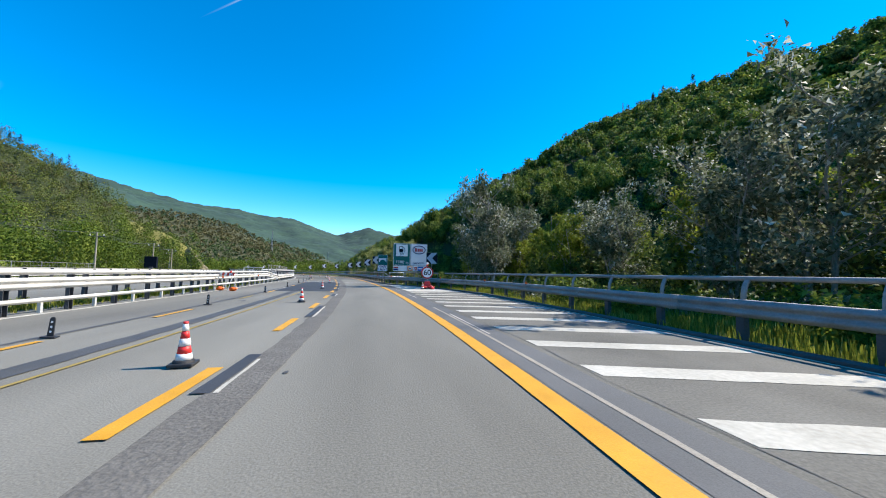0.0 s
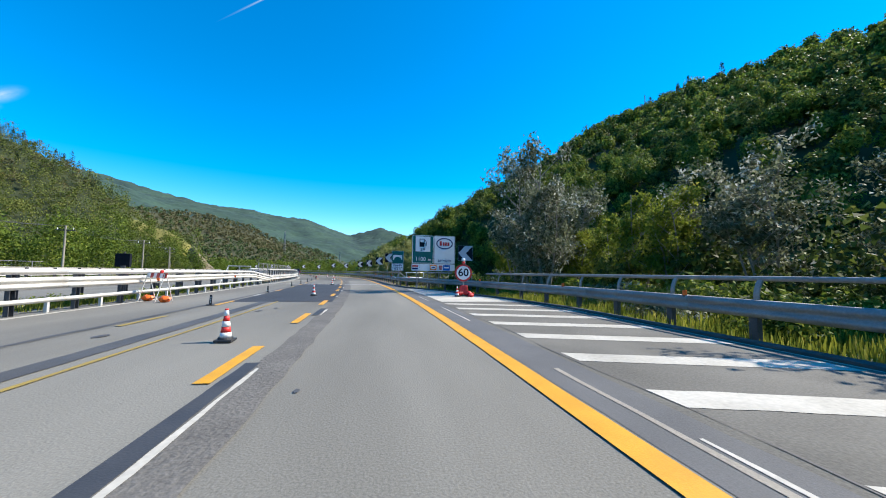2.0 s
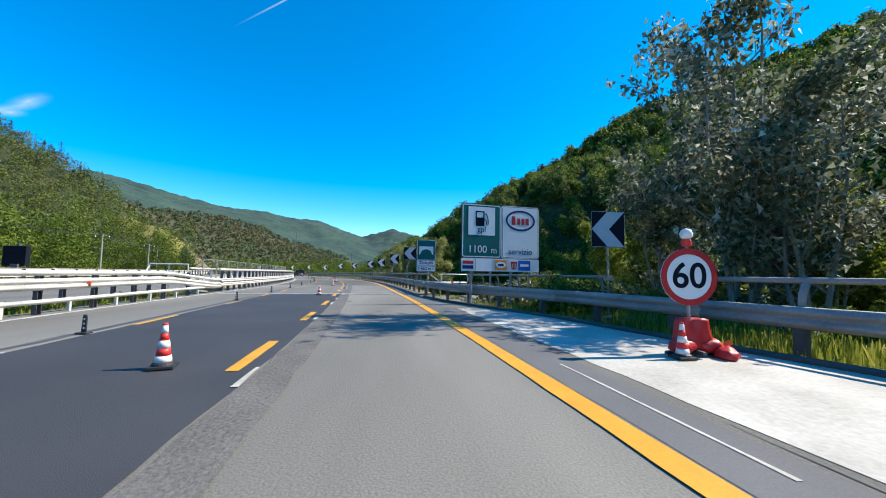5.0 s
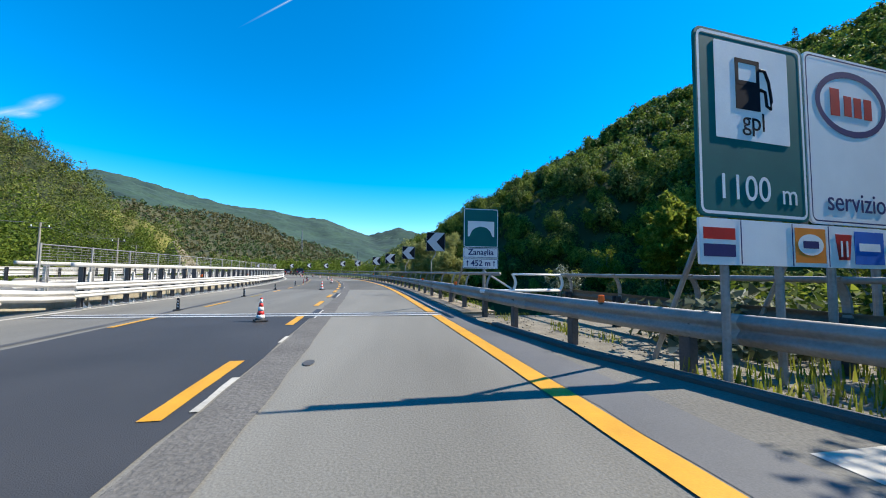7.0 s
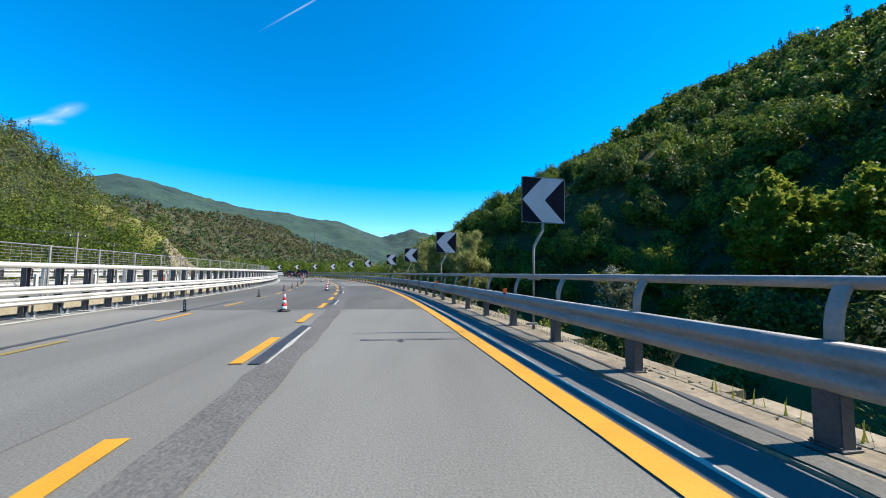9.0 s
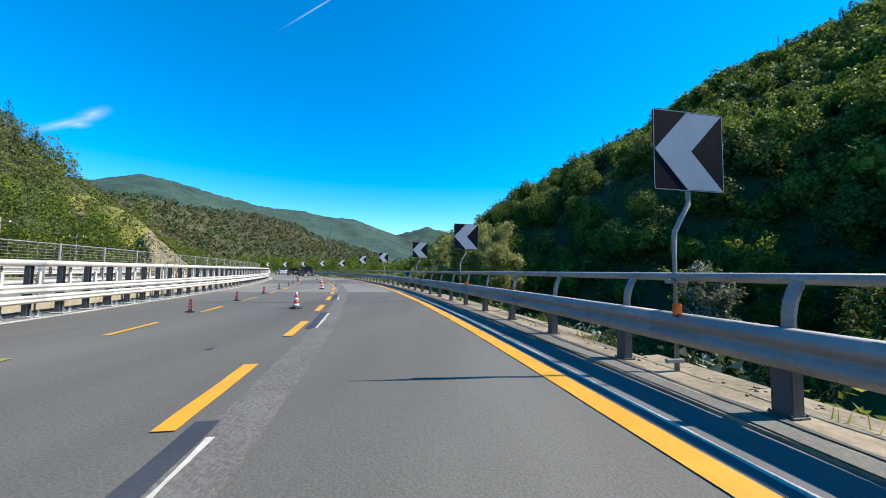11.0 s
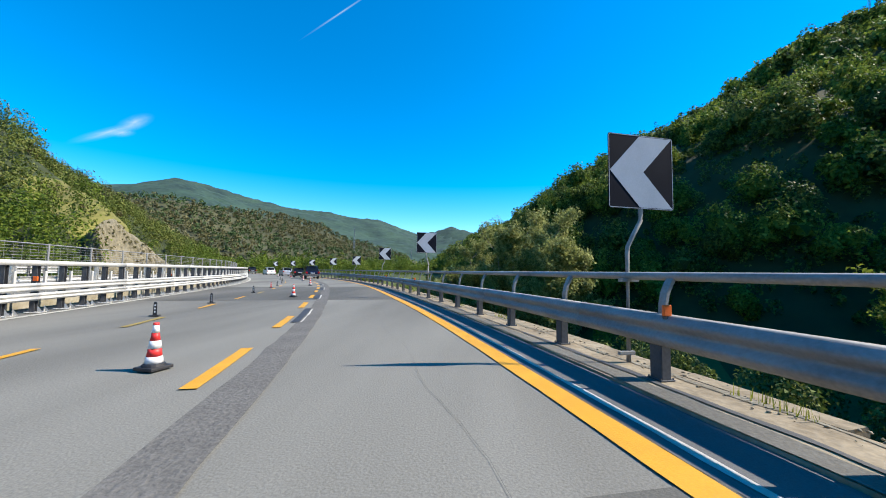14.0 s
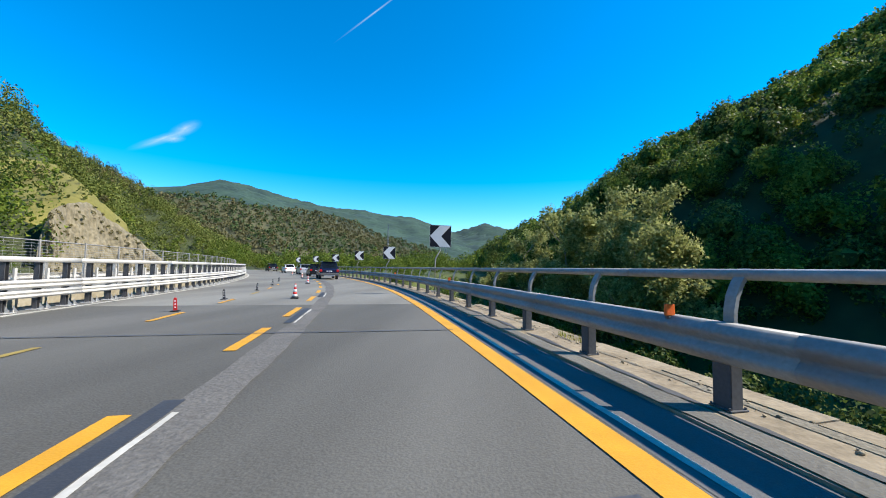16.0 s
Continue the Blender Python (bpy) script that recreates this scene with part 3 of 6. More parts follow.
# kerb, bridge edge and deck
kerb_bm = sweep(bmesh.new(), [(0, -0.2), (0, 0.05), (0.03, 0.075), (0.16, 0.075), (0.16, -0.2)], -55, 40, 1.0, lambda s: (KERB(s), 0))
tagged(finish("kerb", kerb_bm, TAR), "low dark kerb at the shoulder's edge", "kerb", kind="structure")
tagged(sheet("verge_soil", 30.5, 42.3, lambda s: KERB(s) + 0.16, lambda s: KERB(s) + 5.5, -0.05, SAND, 0.5, 0.25), "bare sandy soil behind the guardrail", "ground", kind="structure")
bridge = thing("viaduct", Matrix.Translation(road(42.5, 0, 0)), "grey concrete road viaduct deck with edge beams", "bridge")
bo = -road(42.5, 0, 0)
for nm, prof, mt in (("deck", [(-8.9, -0.02), (3.75, -0.02), (3.75, -0.35), (2.4, -0.5), (1.6, -1.6), (-6.8, -1.6), (-7.6, -0.5), (-8.9, -0.35)], CONCRETE),
                     ("edge_strip", [(2.74, -0.02), (2.74, 0.03), (3.56, 0.045), (3.56, -0.02)], LEDGE),
                     ("left_parapet", [(-8.88, -0.015), (-8.62, -0.015), (-8.62, 0.30), (-8.65, 0.33), (-8.85, 0.33), (-8.88, 0.30)], STAINED)):
    part(nm, sweep(bmesh.new(), prof, 42.5, END, 2.0), mt, bridge).location = bo
for i in range(72):
    q, w, zt = 42.6 + 1.5 * i, 3.84 + 0.16 * noise.noise(Vector((i * 0.71, 3.3, 0))), 0.045 + 0.03 * noise.noise(Vector((i * 0.37, 1.1, 5)))
    if i % 9 == 4:
        continue  # broken away
    part("edge_slab", sweep(bmesh.new(), [(3.562, -0.34), (3.562, zt), (w - 0.03, zt + 0.012), (w, zt - 0.02), (w - 0.04, -0.5), (3.7, -0.5)], q + 0.012, q + 1.488 - 0.2 * (i % 7 == 2), 0.5), LEDGE, bridge).location = bo
tagged(sheet("edge_apron", 42.6, 150, 2.745, 2.98, 0.042, HATCHED, 0.4, 0.07), "grey asphalt strip against the bridge ledge", "road", kind="structure")
tagged(sheet("edge_dirt", 42.6, 150, 3.03, lambda s: 3.07 + 0.06 * abs(math.sin(s * 1.7)) * abs(math.sin(s * 0.37)), 0.047, TAR, 0.2, 0.07), "dark line of dirt along the bridge ledge", "dirt", kind="structure")
tagged(sheet("edge_grit", 42.6, 150, 3.44, lambda s: 3.5 + 0.05 * math.sin(s * 0.9), 0.049, SAND, 0.2, 0.1), "drifted grit along the bridge edge beam", "dirt", kind="structure")
for s in (58, 84, 110, 136, 162):
    bm = box(bmesh.new(), (0, 0, -4.8), (4.2, 1.3, 6.4), bevel=0.15)
    part("pier", bm, CONCRETE, bridge).matrix_basis = Matrix.Translation(bo) @ stand(s, -2.6)
bridge2 = thing("viaduct", Matrix.Translation(road(42.5, -16, 0)), "grey concrete viaduct of the opposite carriageway", "bridge")
b2 = -road(42.5, -16, 0)
part("deck", sweep(bmesh.new(), [(-22.3, -0.02), (-9.9, -0.02), (-9.9, -0.4), (-12, -1.6), (-20, -1.6), (-22.3, -0.4)], 42.5, END, 2.0), CONCRETE, bridge2).location = b2
for s in (58, 84, 110, 136, 162):
    part("pier", box(bmesh.new(), (0, 0, -4.8), (4.2, 1.3, 6.4), bevel=0.15), CONCRETE, bridge2).matrix_basis = Matrix.Translation(b2) @ stand(s, -16)


# ---- guardrails ----
def wave(z0, z1, n, depth=0.08, thick=0.012, side=-1):
    """Section of a corrugated beam with n waves between z0 and z1, bulging to the given side."""
    front = []
    m = 8 * n
    for i in range(m + 1):
        u = i / m
        k = 0.5 - 0.5 * math.cos(2 * math.pi * n * u)
        front.append((side * depth * k ** 0.7, z0 + (z1 - z0) * u))
    return front + [(d - side * thick, z) for d, z in front[::-1]]


def strips(name, parent, base, prof, s0, s1, where, mat, label="", length=4.0):
    """A long rail as separate lengths that lap a little."""
    s = s0
    while s < s1 - 0.1:
        e = min(s + length, s1)
        part(name, sweep(bmesh.new(), prof, s, e, 1.0, where), mat, parent, label, smooth=True).location = base
        s = e


def post_mesh(name, w, t, h, mat, z0=-0.3):
    bm = bmesh.new()
    for c, sz in (((0, 0, (h + z0) / 2), (0.012, w, h - z0)), ((t / 2, w / 2, (h + z0) / 2), (t, 0.012, h - z0)), ((t / 2, -w / 2, (h + z0) / 2), (t, 0.012, h - z0))):
        box(bm, c, sz)
    me = bpy.data.meshes.new(name)
    bm.to_mesh(me)
    bm.free()
    me.materials.append(mat)
    return me


POST_R = post_mesh("post", 0.16, 0.11, 0.70, STEEL_DARK)
PLATE = bpy.data.meshes.new("foot_plate")
_b = box(bmesh.new(), (0.06, 0, 0.05), (0.18, 0.21, 0.014), bevel=0.004)
for sx in (-0.04, 0.16):
    for sy in (-0.1, 0.1):
        tube(_b, (sx * 0.8 + 0.01, sy * 0.85, 0.05), (sx * 0.8 + 0.01, sy * 0.85, 0.075), 0.01, n=6)
_b.to_mesh(PLATE)
_b.free()
PLATE.materials.append(STEEL_DARK)
ARM = bpy.data.meshes.new("handrail_arm")
_b = bmesh.new()
arc = [(0.09, 0.60), (0.085, 0.74), (0.09, 0.88), (0.115, 1.0), (0.16, 1.1), (0.22, 1.19), (0.27, 1.245)]
rings = [[_b.verts.new(q) for q in ((x, -0.05, z), (x, 0.05, z), (x + 0.035, 0.05, z - 0.02), (x + 0.035, -0.05, z - 0.02))] for x, z in arc]
for p, q in zip(rings, rings[1:]):
    for k in range(4):
        _b.faces.new((p[k], p[(k + 1) % 4], q[(k + 1) % 4], q[k]))
_b.faces.new(rings[0][::-1])
_b.faces.new(rings[-1])
bmesh.ops.recalc_face_normals(_b, faces=_b.faces)
_b.to_mesh(ARM)
_b.free()
ARM.materials.append(STEEL)


BEAM_R = wave(0.43, 0.77, 2, 0.06)[:17] + [(0.10, 0.775), (0.10, 0.75), (0.02, 0.745), (0.02, 0.45), (0.0, 0.43)][:-1]


def guardrail_right(s0, s1, label, plates, handrail=True):
    base = road(s0, RAIL(s0), 0)
    g = thing("guardrail", Matrix.Translation(base), label, "guardrail", "guardrails")
    where = lambda s: (RAIL(s), 0)
    strips("beam", g, -base, BEAM_R, s0, s1, where, STEEL)
    ring = [(0.27 + 0.05 * math.cos(k * math.pi / 4), 1.19 + 0.05 * math.sin(k * math.pi / 4)) for k in range(8)]
    if handrail:
        strips("handrail", g, -base, ring, s0, s1, where, STEEL, length=6.0)
    strips("rear_rail", g, -base, [(0.15, 0.60), (0.15, 0.68), (0.20, 0.68), (0.20, 0.60)], s0, s1, where, STEEL_DARK, length=6.0)
    n = int((s1 - s0) / 2.0)
    for i in range(n):
        m = Matrix.Translation(-base) @ stand(s0 + 0.6 + 2.0 * i, RAIL(s0 + 0.6 + 2.0 * i) + 0.02)
        share("post", POST_R, g, m)
        if handrail:
            share("handrail_arm", ARM, g, m)
        if plates:
            share("foot_plate", PLATE, g, m)
    return g


guardrail_right(-20.6, 27.4, "galvanised steel guardrail with a tubular handrail on the verge", False)
guardrail_right(27.4, 41.4, "galvanised steel guardrail on the verge before the bridge", False, False)


def guardrail_second():
    """A guardrail that faces away, on the verge behind the main one."""
    lat = table([(30, 7.4), (33, 6.4), (36, 6.0), (42.4, 5.95)])
    base = road(31, lat(31), 0)
    g = thing("guardrail", Matrix.Translation(base), "brown weathered guardrail with a handrail, seen from behind", "guardrail", "guardrails")
    where = lambda s: (lat(s), 0)
    strips("beam", g, -base, wave(0.44, 0.76, 2, 0.07, side=1), 31, 42.4, where, STEEL_RUSTY)
    strips("handrail", g, -base, [(-0.1 + 0.045 * math.cos(k * math.pi / 4), 1.19 + 0.045 * math.sin(k * math.pi / 4)) for k in range(8)], 31, 42.4, where, STEEL, length=6.0)
    for i in range(6):
        m = Matrix.Translation(-base) @ stand(31.4 + 2.1 * i, lat(31.4 + 2.1 * i) - 0.02, 0, 180)
        share("post", POST_R, g, m)
        share("handrail_arm", ARM, g, m @ Matrix.Translation((-0.15, 0, 0)))


guardrail_second()
guardrail_right(41.4, 151.4, "dull steel bridge guardrail with a tubular handrail on curved arms", True)

# reflectors fixed to the beams
def reflector(m, mat, lab):
    bm = box(bmesh.new(), (0, 0, 0.06), (0.10, 0.035, 0.12), bevel=0.01)
    r = finish("reflector", bm, mat)
    r.matrix_basis = m
    tagged(r, lab, "reflector", "guardrail reflectors")
    part("clip", box(bmesh.new(), (0, 0.01, -0.015), (0.05, 0.05, 0.03), bevel=0.006), STEEL_DARK, r)


for s in (15.5, 20.8, 27.6, 37.2, 44.9, 52.3, 61.0, 69.6, 79.8, 94.5, 104, 116):
    reflector(stand(s, RAIL(s) - 0.02, 0.765), ORANGE, "orange plastic reflector on the guardrail")


POST_L = post_mesh("post", 0.14, 0.10, 1.08, STEEL_DARK)
POST_LB = post_mesh("post", 0.10, 0.11, 1.24, STEEL_DARK)
ZL = table([(-60, 0), (38.5, 0), (43.5, -0.38), (260, -0.38)])


PLATE_L = bpy.data.meshes.new("foot_plate")
_b = box(bmesh.new(), (0.1, 0, 0.02), (0.3, 0.28, 0.02), bevel=0.004)
for sy in (-0.1, 0.1):
    v = [_b.verts.new(q) for q in ((0.2, sy, 0.03), (0.32, sy, 0.03), (0.2, sy, 0.2))]
    _b.faces.new(v)
    tube(_b, (0.24, sy * 0.6, 0.03), (0.24, sy * 0.6, 0.09), 0.014, n=6)
_b.to_mesh(PLATE_L)
_b.free()
PLATE_L.materials.append(STEEL_PALE)
SPACER_L = bpy.data.meshes.new("spacer")
_b = box(bmesh.new(), (0.14, 0.16, 0.88), (0.05, 0.07, 0.34), bevel=0.006)
_b.to_mesh(SPACER_L)
_b.free()
SPACER_L.materials.append(STEEL_PALE)


def guardrail_left():
    base = road(-20, RAIL_L(-20), 0)
    g = thing("guardrail", Matrix.Translation(base), "triple-beam pale zinc guardrail on the median", "guardrail", "guardrails")
    where = lambda s: (RAIL_L(s) + 0.1, ZL(s))
    flat = lambda s: (RAIL_L(s) + 0.1, 0)
    strips("top_beam", g, -base, wave(0.99, 1.13, 1, 0.06, side=1), -20, 44, where, STEEL_PALE)
    strips("beam", g, -base, wave(0.62, 0.92, 2, 0.08, side=1), -20, 44, where, STEEL_PALE)
    strips("lower_beam", g, -base, wave(0.27, 0.39, 1, 0.05, side=1), -20, 42, flat, STEEL_PALE)
    for i in range(31):
        s = -19.5 + 2.0 * i
        share("post", POST_L, g, Matrix.Translation(-base) @ stand(s, RAIL_L(s) - 0.02))
        bm = box(bmesh.new(), (0.06, 0, 0.2), (0.08, 0.08, 0.4), bevel=0.008)
        part("spacer", bm, STEEL_PALE, g).matrix_basis = Matrix.Translation(-base) @ stand(s + 1.0, RAIL_L(s))
    base = road(44, RAIL_L(44), 0)
    g = thing("guardrail", Matrix.Translation(base), "pale zinc bridge guardrail with tall dark posts and a top rail", "guardrail", "guardrails")
    strips("beam", g, -base, wave(0.55, 0.76, 2, 0.05, side=1), 44, 160, lambda s: (RAIL_L(s) + 0.12, 0), STEEL_PALE)
    strips("lower_beam", g, -base, wave(0.32, 0.51, 2, 0.05, side=1), 44, 160, lambda s: (RAIL_L(s) + 0.12, 0), STEEL_PALE)
    strips("top_rail", g, -base, [(-0.02, 1.20), (-0.02, 1.31), (0.10, 1.32), (0.10, 1.19)], 44, 160, lambda s: (RAIL_L(s), 0), STEEL_PALE, length=6.0)
    for i in range(118):
        s = 44.4 + 0.97 * i
        m = Matrix.Translation(-base) @ stand(s, RAIL_L(s) - 0.06)
        share("post", POST_LB, g, m)
        share("foot_plate", PLATE_L, g, m)
        share("spacer", SPACER_L, g, m)


guardrail_left()


def guardrail_far(d, s0, s1, label, z=0.0):
    base = road(s0, d, 0)
    g = thing("guardrail", Matrix.Translation(base), label, "guardrail", "guardrails")
    strips("beam", g, -base, wave(0.55, 0.88, 2, 0.07, side=-1), s0, s1, lambda s: (d, z), STEEL_PALE, length=8.0)
    strips("top_beam", g, -base, wave(0.94, 1.12, 1, 0.06, side=-1), s0, s1, lambda s: (d, z), STEEL_PALE, length=8.0)
    for i in range(int((s1 - s0) / 2.5)):
        share("post", POST_L, g, Matrix.Translation(-base) @ stand(s0 + 0.5 + 2.5 * i, d + 0.02, z))


def guardrail_back(s0, s1):
    """The railing of the opposite viaduct, behind the mesh fence."""
    d = -9.75
    base = road(s0, d, 0)
    g = thing("guardrail", Matrix.Translation(base), "pale zinc railing on the opposite viaduct's edge", "guardrail", "guardrails")
    strips("top_rail", g, -base, [(-0.06, 1.24), (-0.06, 1.34), (0.06, 1.34), (0.06, 1.24)], s0, s1, lambda s: (d, 0), STEEL_PALE, length=8.0)
    strips("beam", g, -base, wave(0.55, 0.85, 2, 0.07, side=-1), s0, s1, lambda s: (d, 0), STEEL_PALE, length=8.0)
    for i in range(int((s1 - s0) / 1.94)):
        share("post", POST_BACK, g, Matrix.Translation(-base) @ stand(s0 + 0.9 + 1.94 * i, d + 0.04))


POST_BACK = post_mesh("post", 0.12, 0.08, 1.25, STEEL_PALE)
guardrail_back(44.5, 152)
guardrail_far(-9.85, -20, 43, "second pale zinc guardrail facing the opposite carriageway")
guardrail_far(-21.6, -20, 120, "pale zinc guardrail on the far side of the opposite carriageway", 0.03)


def wire_fence(d, s0, s1, z0, top, pitch, wires, label):
    base = road(s0, d, z0)
    g = thing("wire_fence", Matrix.Translation(base), label, "fence", "wire fences")
    me = bpy.data.meshes.new("fence_post")
    bm = tube(bmesh.new(), (0, 0, -0.05), (0, 0, top), 0.03, n=6)
    bm.to_mesh(me)
    bm.free()
    me.materials.append(STEEL)
    for i in range(int((s1 - s0) / pitch) + 1):
        share("fence_post", me, g, Matrix.Translation(-base) @ stand(s0 + pitch * i, d, z0))
    for k in range(wires):
        z = z0 + top * (0.25 + 0.73 * k / (wires - 1))
        t = 0.018 if k == wires - 1 else 0.005
        part("fence_wire", sweep(bmesh.new(), [(d, z - t), (d + t, z), (d, z + t), (d - t, z)], s0, s1, 3.0), STEEL, g).location = -base
    # upright wires of the mesh
    n = int((s1 - s0) / 0.3)
    v, f = [], []
    for i in range(n):
        p, q = road(s0 + 0.3 * i, d, z0 + top * 0.25), road(s0 + 0.3 * i + 0.008, d, z0 + top * 0.25)
        h = top * 0.73
        k = len(v)
        v += [p, q, q + Vector((0, 0, h)), p + Vector((0, 0, h))]
        f.append((k, k + 1, k + 2, k + 3))
    arrays("fence_mesh", np.array([tuple(c) for c in v]) - np.array(tuple(base)), np.array(f), STEEL, g)


wire_fence(-9.0, 44.2, 150, 0.0, 1.85, 2.0, 17, "tall galvanised wire mesh fence between the carriageways")
wire_fence(-24.5, -20, 44, -0.3, 1.9, 3.0, 6, "galvanised wire mesh fence beyond the carriageway")
# frame that closes the mesh fence at the bridge's end
gate = thing("fence_frame", stand(43.6, -9.7), "pale steel tube frame at the end of the mesh fence", "fence")
for a, b in (((-0.7, 0, 0), (-0.7, 0, 1.5)), ((0.2, 0, 0), (0.2, 0, 1.5)), ((-1.6, 0, 0), (-1.6, 0, 1.5)), ((-1.6, 0, 1.5), (0.2, 0, 1.5)), ((-1.6, 0, 0.7), (0.2, 0, 0.7)), ((-1.6, 0, 0.0), (-1.9, -1.0, 0.0)), ((-1.6, 0, 1.4), (-1.9, -1.0, 0.0))):
    part("tube", tube(bmesh.new(), a, b, 0.035, n=8), STEEL_PALE, gate)


# cracks in the asphalt
def crack(s0, d0, s1, d1, w=0.005):
    bm = bmesh.new()
    n = 26
    rows = []
    for i in range(n + 1):
        t = i / n
        s, dd = s0 + (s1 - s0) * t, d0 + (d1 - d0) * t + 0.10 * noise.noise(Vector((s0 + 4 * t, 2.2, 5))) + 0.03 * noise.noise(Vector((s0 + 19 * t, 9.2, 1)))
        k = w * (0.5 + 0.5 * abs(noise.noise(Vector((s0, 11 * t, 0))))) * (1 if 0 < i < n else 0.2)
        rows.append((bm.verts.new(road(s, dd - k / 2, 0.010)), bm.verts.new(road(s + 0.4 * k, dd + k / 2, 0.010))))
    for p, q in zip(rows, rows[1:]):
        bm.faces.new((p[0], p[1], q[1], q[0]))
    tagged(finish("road_crack", bm, TAR), "thin dark crack in the asphalt", "crack", "asphalt cracks", "structure")


for q in ((78.2, 0.75, 85.5, 0.45), (85.5, 0.45, 91.5, 0.6), (62, -3.3, 70, -3.6), (90, -3.5, 97, -3.2), (46, -3.6, 55, -3.4), (-2, -6.8, 12, -6.4), (13, -6.5, 22, -6.7)):
    crack(*q)
for s, dd, r in ((4.6, -0.85, 0.05), (8.3, -1.15, 0.1), (12.0, -0.7, 0.05), (19.6, -3.2, 0.14), (20.4, -2.9, 0.1), (37.0, -0.8, 0.12), (45.8, -3.4, 0.09), (47.5, -4.2, 0.1), (63.5, -2.6, 0.1), (15.5, -4.6, 0.15), (33.0, 0.2, 0.08), (50.5, 0.5, 0.09)):
    bm = bmesh.new()
    ring = [bm.verts.new(road(s + 1.3 * r * math.sin(k * 0.45) * (1 + 0.35 * noise.noise(Vector((s, k, 0)))), dd + 0.6 * r * math.cos(k * 0.45) * (1 + 0.35 * noise.noise(Vector((k, s, 3)))), 0.0105)) for k in range(14)]
    bm.faces.new(ring)
    tagged(finish("road_stain", bm, TAR), "small dark tar stain on the asphalt", "stain", "asphalt stains", "structure")


# ---- signs ----
FACE = pose(0, 0, 0, 90, 0, 0)  # lays a text upright, to be read from -y


def plate(name, w, h, cx, cz, y, mat, parent, t=0.01, r=0.05, label=""):
    """A sign plate with rounded corners, its face at y."""
    out = []
    for qx, qz, a0 in ((1, 1, 0), (-1, 1, 90), (-1, -1, 180), (1, -1, 270)):
        for k in range(5):
            a = radians(a0 + 22.5 * k)
            out.append((cx + qx * (w / 2 - r) + r * math.cos(a), cz + qz * (h / 2 - r) + r * math.sin(a)))
    return part(name, slab(bmesh.new(), out, y, y + t), mat, parent, label)


def frame_line(name, w, h, cx, cz, y, mat, parent, line=0.02, r=0.05):
    bm = bmesh.new()
    rings = []
    for inset in (0, line):
        ring = []
        for qx, qz, a0 in ((1, 1, 0), (-1, 1, 90), (-1, -1, 180), (1, -1, 270)):
            for k in range(5):
                a = radians(a0 + 22.5 * k)
                rr = max(r - inset, 0.005)
                ring.append(bm.verts.new((cx + qx * (w / 2 - r) + rr * math.cos(a), y, cz + qz * (h / 2 - r) + rr * math.sin(a))))
        rings.append(ring)
    n = len(rings[0])
    for i in range(n):
        j = (i + 1) % n
        bm.faces.new((rings[0][i], rings[1][i], rings[1][j], rings[0][j]))
    return part(name, bm, mat, parent)


def oval(name, rx, rz, cx, cz, y, mat, parent, hole=0.0, n=32):
    bm = bmesh.new()
    o = [bm.verts.new((cx + rx * math.cos(2 * math.pi * k / n), y, cz + rz * math.sin(2 * math.pi * k / n))) for k in range(n)]
    if hole:
        q = [bm.verts.new((cx + (rx - hole) * math.cos(2 * math.pi * k / n), y, cz + (rz - hole) * math.sin(2 * math.pi * k / n))) for k in range(n)]
        for k in range(n):
            bm.faces.new((o[k], q[k], q[(k + 1) % n], o[(k + 1) % n]))
    else:
        bm.faces.new(o[::-1])
    return part(name, bm, mat, parent)


def bars(name, rows, y, mat, parent):
    """Plain bars in place of lettering."""
    for x, z, w, h in rows:
        part(name, box(bmesh.new(), (x, y, z), (w, 0.004, h)), mat, parent)



def chevron_sign(s, d, z, size, side, turn, label, feet=0.0):
    """A square board with a pale arrow to the left, on a cranked pole; z: the board's middle."""
    g = thing("chevron_sign", stand(s, d, feet, turn), label, "road sign", "chevron signs")
    h = size / 2
    zc = z - feet
    plate("board", size, size, side, zc, 0, SIGN_BLACK, g, 0.012, 0.03)
    k = h * 0.96
    arrow = [(side - k, zc), (side - 0.06 * h, zc + k), (side + k, zc + k), (side + 0.06 * h, zc), (side + k, zc - k), (side - 0.06 * h, zc - k)]
    frame_line("border", size - 0.01, size - 0.01, side, zc, -0.003, SIGN_GREY, g, 0.008, 0.03)
    part("arrow", slab(bmesh.new(), arrow, -0.004, 0.0), SIGN_GREY, g, "pale reflective arrow pointing left")
    zb = zc - h
    pts = [(0, 0.03, 0), (0, 0.03, zb - 0.62), (0.01, 0.03, zb - 0.52), (side * 0.5, 0.03, zb - 0.34), (side, 0.03, zb - 0.16), (side, 0.03, zb - 0.05), (side, 0.03, zc + h * 0.6)]
    part("pole", bent(bmesh.new(), pts, 0.03, 10), STEEL, g, smooth=True)
    for dz in (-0.5, 0.5):
        part("bracket", box(bmesh.new(), (side, 0.022, zc + dz * h), (0.3 * size, 0.018, 0.04)), STEEL_DARK, g)
    part("clamp", box(bmesh.new(), (0, 0.01, 1.13 - feet), (0.26, 0.09, 0.05), bevel=0.01), STEEL, g)
    part("clamp", box(bmesh.new(), (-0.05, 0.01, 0.17 - feet), (0.24, 0.05, 0.05), bevel=0.01), STEEL, g)
    return g


